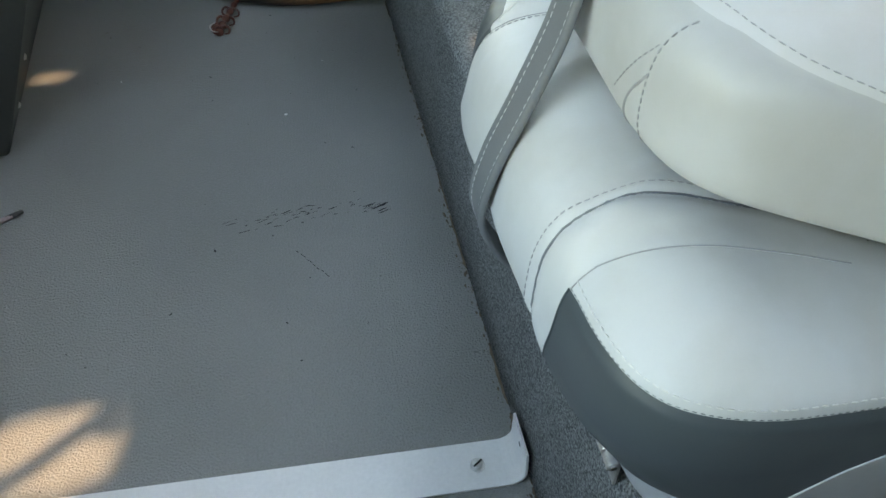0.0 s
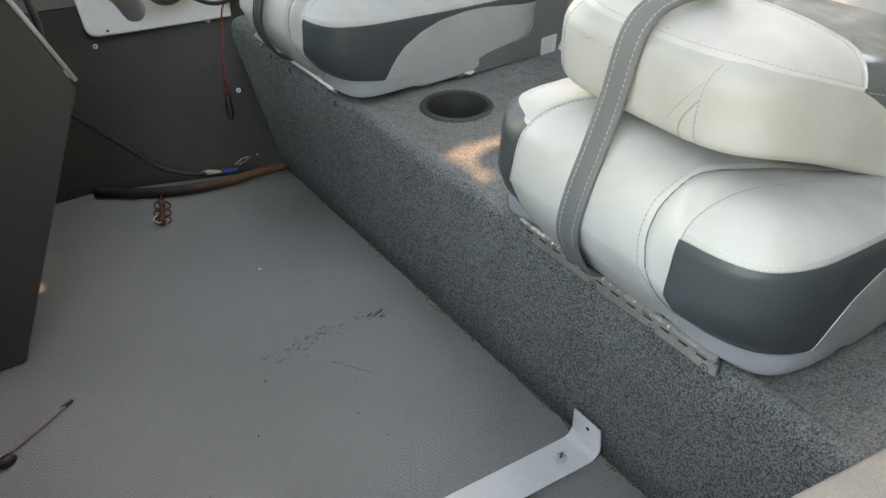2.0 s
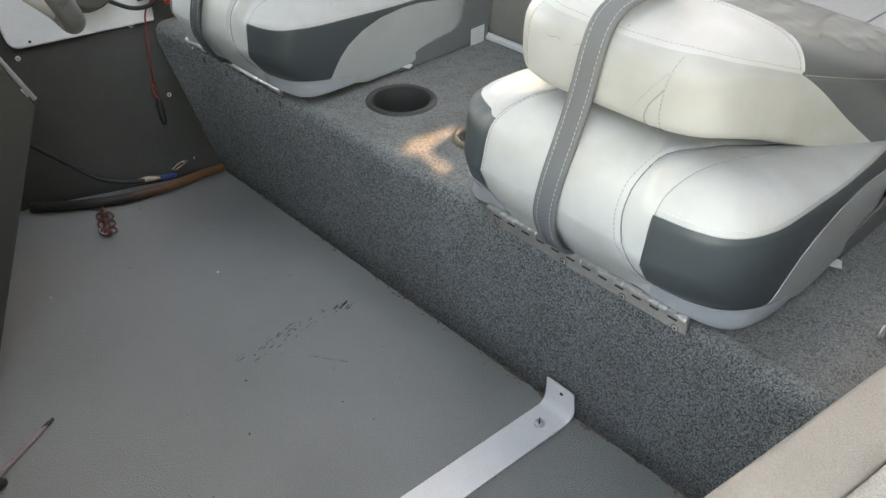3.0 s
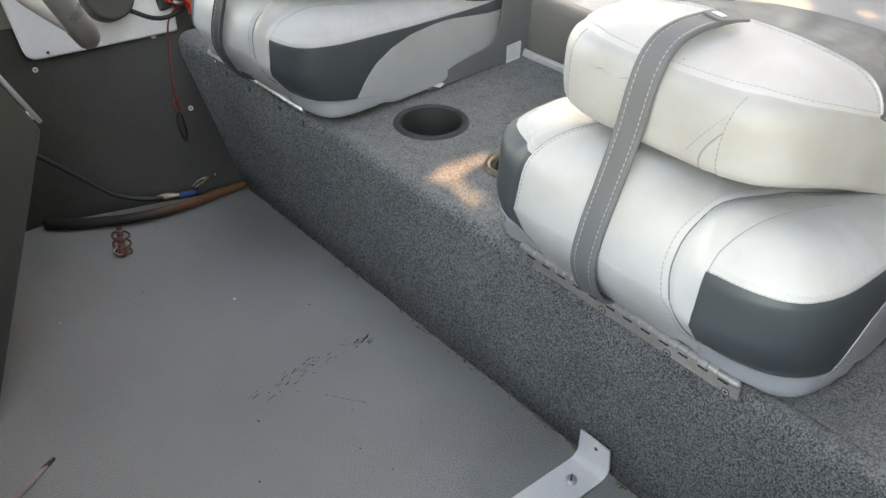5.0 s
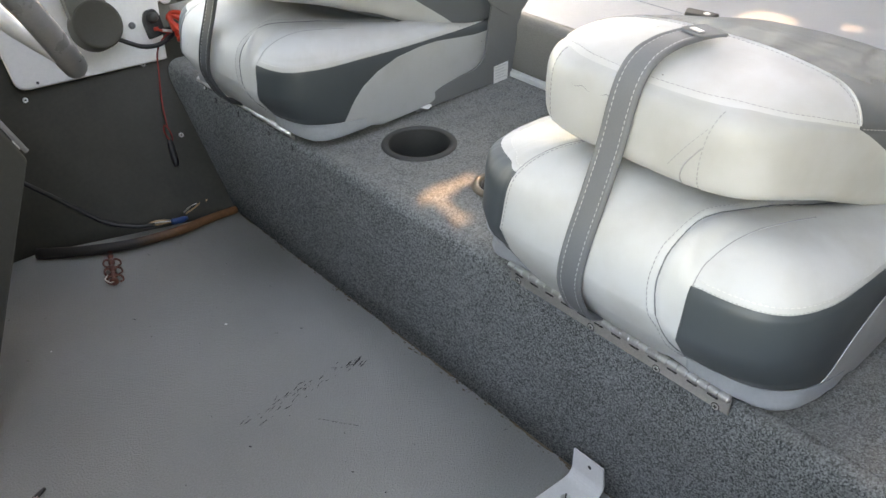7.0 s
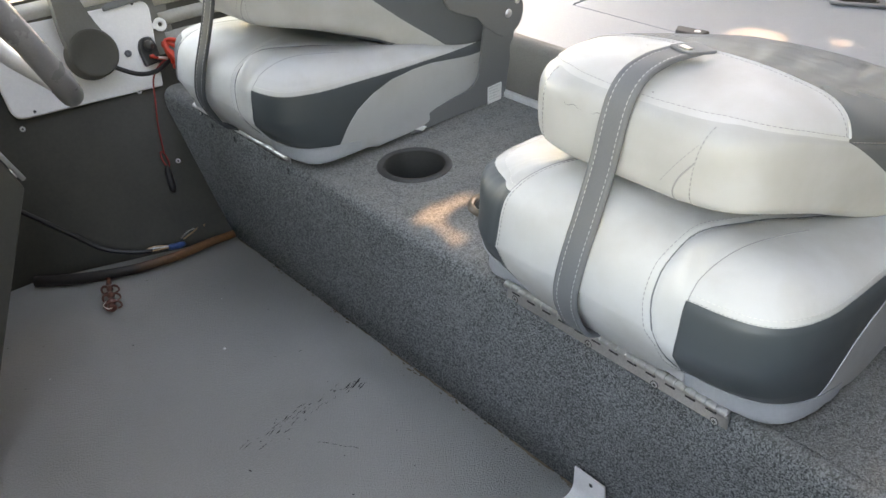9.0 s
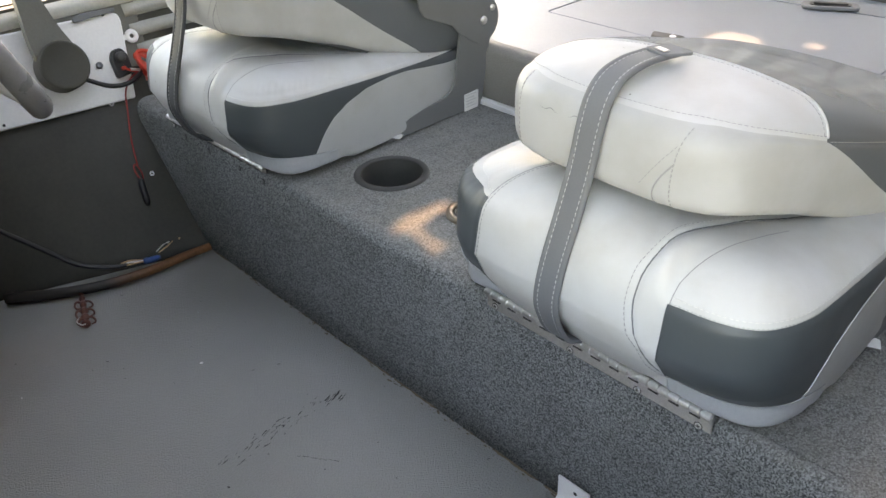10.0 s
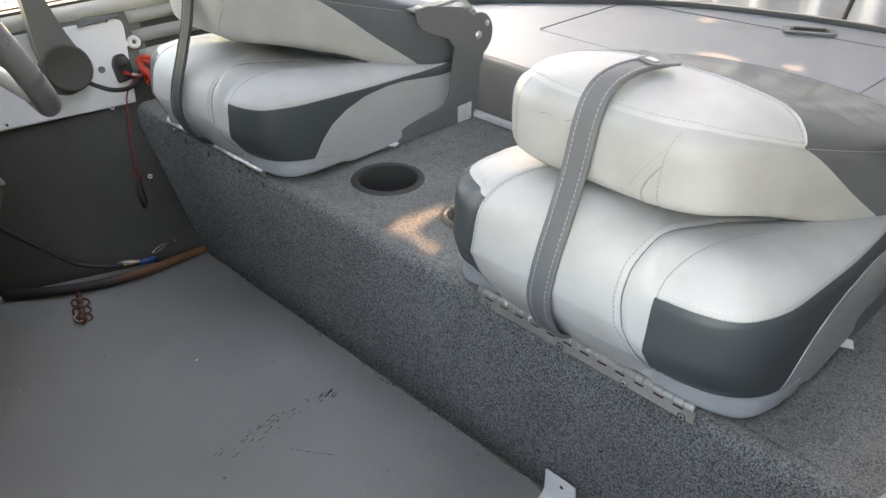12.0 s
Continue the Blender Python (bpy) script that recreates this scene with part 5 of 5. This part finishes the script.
solid("scuff_marks", mesh(vs, fs, False), M_scuff, "black rubber scuffs and grit on the vinyl floor", "scuffs", kind="stuff")

# dirt bead in the joint of floor and carpet
vs, fs = [], []
for i in range(260):
    y = rs.uniform(-0.27, 0.85) if rs.random() < .35 else (rs.choice((-0.2, -0.05, 0.03, 0.11, 0.24, 0.33, 0.52, 0.70)) + rs.gauss(0, 0.022))
    r = 0.0005 + 0.0013 * rs.random() ** 3
    c = Vector((-0.0005 - rs.random() ** 2 * 0.008, y, 0.0006))
    o = len(vs)
    for k in range(5):
        a = 2 * math.pi * k / 5 + rs.random()
        vs.append(c + Vector((r * math.cos(a), 2.2 * r * math.sin(a), 0)))
    vs.append(c + Vector((0, 0, r * .7)))
    for k in range(5):
        fs.append((o + k, o + (k + 1) % 5, o + 5))
# caked dirt lying in the joint, of uneven width and broken here and there
wide = 0.0
for i in range(560):
    y = -0.27 + 0.002 * i
    wide = max(0.0, min(0.0030 if y < 0.2 else 0.0020, wide + rs.gauss(0.00001, 0.0004)))
    o = len(vs)
    vs += [Vector((-0.0002, y, 0.0022)), Vector((-0.0002 - 0.6 * wide, y, 0.0016)), Vector((-0.0004 - wide, y, 0.0007))]
    if i and wide > 0.0006:
        fs += [(o - 3, o, o + 1, o - 2), (o - 2, o + 1, o + 2, o - 1)]
solid("joint_dirt", mesh(vs, fs, False), M_dirt, "rusty dirt crumbs along the carpet joint", "dirt", kind="stuff")
vs, fs = [], []
for k, (x, y) in enumerate(((-0.183, 0.580), (-0.41, 0.70), (-0.12, 0.70))):
    o = len(vs)
    r = (0.0026, 0.0014, 0.001)[k]
    for j in range(6):
        a = j * math.pi / 3
        vs.append((x + r * math.cos(a), y + r * math.sin(a), 0.0008))
    vs.append((x, y, 0.0022))
    fs += [(o + j, o + (j + 1) % 6, o + 6) for j in range(6)]
solid("white_crumbs", mesh(vs, fs, False), M_tag, "white crumbs on the floor", "crumbs", kind="stuff")

# eye screw near the bench end
eye = thing("eye_screw", "small bright screw eye in the bench carpet", "screw eye")
part("ring", tube([(0.131 + 0.007 * math.cos(a), -0.300, 0.253 + 0.007 * math.sin(a)) for a in [2 * math.pi * k / 16 for k in range(16)]], 0.0018, 8, True), M_steel, eye)
part("shank", tube([(0.131, -0.300, 0.240), (0.131, -0.300, 0.247)], 0.002, 8), M_steel, eye)

# metal angle at the foot of the riser
foot = solid("riser_angle", box(RISER_X - 0.014, RISER_X - 0.001, -0.40, 1.02, BENCH_Z + 0.0005, BENCH_Z + 0.010, 0.0015, 2), M_alu, "bare aluminium angle along the riser foot", "trim", kind="structure")

# ---- outside ----
# outer hull under the cockpit, down to the ground
rim_line = [(p.x, p.y) for p in RIM] + [(0.86 - 2.36 * i / 20, near_y(0.86 - 2.36 * i / 20) - 0.10) for i in range(1, 21)]
verts, faces, k = [], [], len(rim_line)
for z, sy, sx in ((0.30, 1.0, 1.0), (-0.04, 0.88, 0.97), (-0.36, 0.60, 0.85), (-0.60, 0.25, 0.68), (-0.718, 0.05, 0.60)):
    for x, y in rim_line:
        verts.append((0.2 + (x - 0.2) * sx if x > 0.2 else x, 0.36 + (y - 0.36) * sy, z))
for j in range(4):
    for i in range(k):
        a, b = j * k + i, j * k + (i + 1) % k
        faces.append((a, b, b + k, a + k))
faces.append(tuple(range(4 * k, 5 * k)))
solid("hull_bottom", mesh(verts, faces), M_hull, "olive-grey outer hull of the boat on the ground", "hull", kind="structure")
solid("ground", holed([(-400, -400), (400, -400), (400, 400), (-400, 400)], [], -0.72, 0.1), M_gravel, "pale gravel ground round the boat", "ground", kind="structure")
tarp_v, tarp_f = [], []
nt, nh = 120, 30
for i in range(nt + 1):
    a = i / nt
    x, y = lerp(1.75, 2.9, a) - 0.25 * math.sin(a * 3), lerp(-0.85, 2.6, a)
    for j in range(nh + 1):
        h = j / nh
        w = 0.075 * math.sin(i * 0.95 + 2 * noise.noise((i * .07, h * 2, 0))) * (1 - .6 * h) + 0.06 * noise.noise((i * .12, h * 3, 4.0))
        tarp_v.append((x + w, y, -0.72 + 1.9 * h))
for i in range(nt):
    for j in range(nh):
        k = i * (nh + 1) + j
        tarp_f.append((k, k + 1, k + nh + 2, k + nh + 1))
tarp = solid("tarpaulin", mesh(tarp_v, tarp_f), M_tarp, "white tarpaulin hanging in folds beside the boat", "tarpaulin")
md = tarp.modifiers.new("thick", 'SOLIDIFY')
md.thickness = 0.004
hose = [(1.75, 0.55, -0.715), (1.70, 0.45, 0.1), (1.62, 0.30, 0.55), (1.60, 0.10, 0.66), (1.62, -0.25, 0.70), (1.7, -0.6, 0.4), (1.75, -0.7, -0.715)]
solid("bow_hoop", tube(spline(hose, 10), 0.007, 10), M_charcoalplastic, "bent dark tube hoop standing by the tarpaulin", "tube hoop")

# unseen tree added to shade the boat, with gaps that let sun flecks through
tree = thing("shade_tree", "unseen leafy broad tree, added so its crown shades the boat", "tree", (-2.9, 2.6, -0.72))
part("trunk", tube(spline([(0, 0, 0), (0.05, -0.05, 1.4), (0.2, -0.2, 2.6), (0.5, -0.45, 3.6), (0.9, -0.8, 4.3)], 6), [0.17 - 0.0045 * k for k in range(25)], 14), M_bark, tree)
for k in range(9):
    a = -0.75 + 0.45 * (k - 4) * 0.6
    e = Vector((0.9 + 2.3 * math.cos(a), -0.8 + 2.3 * math.sin(a), 4.3 + 0.3 * math.sin(k * 2.1)))
    part("limb", tube(spline([(0.5, -0.45, 3.5), (0.9 + .6 * math.cos(a), -.8 + .6 * math.sin(a), 4.15), e], 6), [0.07 - 0.005 * j for j in range(13)], 8), M_bark, tree)
FLECKS = [(-0.443, 0.097, 0.0, 0.055, 0.036), (0.074, 0.349, 0.243, 0.054, 0.005), (0.038, 0.292, 0.243, 0.004, 0.026), (-0.508, 0.730, 0.0, 0.052, 0.003),
          (0.713, 0.265, 0.345, 0.036, 0.038), (0.93, 0.41, 0.345, 0.014, 0.010), (0.778, 0.150, 0.345, 0.012, 0.008), (0.32, 0.640, 0.46, 0.035, 0.006), (0.33, 0.75, 0.44, 0.012, 0.007),
          (0.36, 0.69, 0.45, 0.012, 0.008)]
lift = SUN_TO * (2.15 / SUN_TO.z)
# unseen twig, placed to cast the dark stripe across the floor fleck
twig = [Vector(p) + lift - tree.location for p in ((-0.56, 0.045, 0.0), (-0.46, 0.088, 0.02), (-0.40, 0.128, 0.0), (-0.33, 0.15, 0.05), (0.1, 0.4, 0.2))]
part("twig", tube(spline(twig, 5), 0.009, 6), M_bark, tree)
rt = random.Random(8)
vs, fs = [], []
inv = tree.location


def in_fleck(p):
    for x, y, z, a, b in FLECKS:
        k = (p.z - z) / SUN_TO.z
        q = p - SUN_TO * k
        if z == 0.243 and q.x < 0.022:
            continue
        if ((q.x - x) / a) ** 8 + ((q.y - y) / b) ** 8 < 1:
            return True
    if p.z:
        q = p - SUN_TO * ((p.z - 0.40) / SUN_TO.z)
        if -0.72 < q.y < -0.46 and noise.noise((q.x * 5, q.y * 9, 0.5)) > -0.35:
            return True
        if 1.17 < q.y < 1.28 and q.x < 0.3:
            return True
    return False


for k in range(72000):
    z = 2.2 + 0.6 * rt.random()
    base = SUN_TO * (z / SUN_TO.z)
    c = Vector((base.x + rt.uniform(-1.0, 1.0), base.y + rt.uniform(-1.33, 2.4), z))
    a, b = rt.random() * 6.28, rt.uniform(-.5, .5)
    d = Vector((math.cos(a), math.sin(a), b)).normalized()
    s = d.cross(Vector((0, 0, 1))).normalized()
    l = rt.uniform(0.06, 0.10)
    pts = [c - d * l * .5, c + s * l * .3, c + d * l * .5, c - s * l * .3]
    if any(in_fleck(pts[0].lerp(pts[1], i / 4).lerp(pts[3].lerp(pts[2], i / 4), j / 4)) for i in range(5) for j in range(5)):
        continue
    o = len(vs)
    vs += [p - inv for p in pts]
    fs.append((o, o + 1, o + 2, o + 3))
# extra unseen leaves over helm and far side, added to dim the sky
for k in range(30000):
    c = Vector((rt.uniform(-2.6, -0.30), rt.uniform(-0.2, 3.2), 2.2 + 0.6 * rt.random()))
    if k % 4 == 0:
        c.x, c.y = rt.uniform(-0.35, 1.1), rt.uniform(1.0, 3.2)
    elif k % 14 == 1:
        c.x, c.y = rt.uniform(-0.35, 0.15), rt.uniform(0.45, 1.05)
    if -0.8 < c.x < 0.4 and 1.10 < c.y < 1.50 and noise.noise((c.x * 4, c.y * 4, 2.0)) > -0.3:
        continue  # gap in the crown beyond the helm, left to brighten the floor strip
    a = rt.random() * 6.28
    d = Vector((math.cos(a), math.sin(a), rt.uniform(-.5, .5))).normalized()
    s = d.cross(Vector((0, 0, 1))).normalized()
    l = rt.uniform(0.08, 0.12)
    pts = [c - d * l * .5, c + s * l * .3, c + d * l * .5, c - s * l * .3]
    if any(in_fleck(p) for p in pts + [c]):
        continue
    o = len(vs)
    vs += [p - inv for p in pts]
    fs.append((o, o + 1, o + 2, o + 3))
part("crown", mesh(vs, fs, False), M_leaf, tree, kind="stuff")

# unseen far trees, added so broken crowns mottle the gloss and dim low sky
far_trees = thing("tree_row", "unseen distant row of broken tree crowns, added for reflections and to dim low sky", "trees", (0, 0, -0.72), kind="stuff")
rt = random.Random(31)
for k in range(7):
    a = radians(-8 + 16 * k + rt.uniform(-4, 4))
    r = 8.0 + 1.5 * rt.random()
    b = Vector((r * math.cos(a), r * math.sin(a), 0))
    part("trunk", tube(spline([b, b + Vector((0.1, 0.05, 1.5)), b + Vector((0.0, 0.2, 3.0)), b + Vector((0.2, 0.1, 4.3))], 4), [0.14 - 0.009 * j for j in range(13)], 8), M_bark, far_trees)
vs, fs = [], []
for k in range(14000):
    a, r, z = radians(rt.uniform(-15, 100)), rt.uniform(7.5, 10.0), rt.uniform(1.2, 6.5)
    c = Vector((r * math.cos(a), r * math.sin(a), z))
    if noise.noise(c * 0.75) + 0.5 * noise.noise(c * 1.7 + Vector((9, 2, 4))) - 0.06 * (z - 3.0) < -0.08:
        continue
    d = Vector((rt.uniform(-1, 1), rt.uniform(-1, 1), rt.uniform(-1, 1))).normalized()
    s = d.cross(Vector((0.3, 0.2, 1))).normalized()
    l = rt.uniform(0.18, 0.34)
    o = len(vs)
    vs += [c - d * l * .5, c + s * l * .3, c + d * l * .5, c - s * l * .3]
    fs.append((o, o + 1, o + 2, o + 3))
part("crown", mesh(vs, fs, False), M_leaf, far_trees, kind="stuff")

# unseen board wall behind the viewer, added to block light from that side
near_block = thing("wall_near_block", "unseen grey board wall, added to block light on the near side", "wall", kind="structure")
for k in range(24):
    z = -0.72 + 0.15 * k
    part("board", box(-0.95, 5.0, -1.015 - 0.004 * (k % 2), -0.98, z, z + 0.149, 0.003, 1), M_nearblock, near_block)
# unseen overhang, added to hold back light from above the near side
part("top_block", box(-0.40, 5.0, -1.05, 0.01, 2.00, 2.06, 0.004, 1), M_nearblock, near_block)

# unseen plain panel beside the console, added to shade the floor's far corner
solid("wall_light_block", box(-0.80, -0.77, -0.13, 0.556, 0.001, 1.40, 0.004, 1), M_hull, "unseen olive-grey panel beside the console, added to block light", "bulkhead", kind="structure")
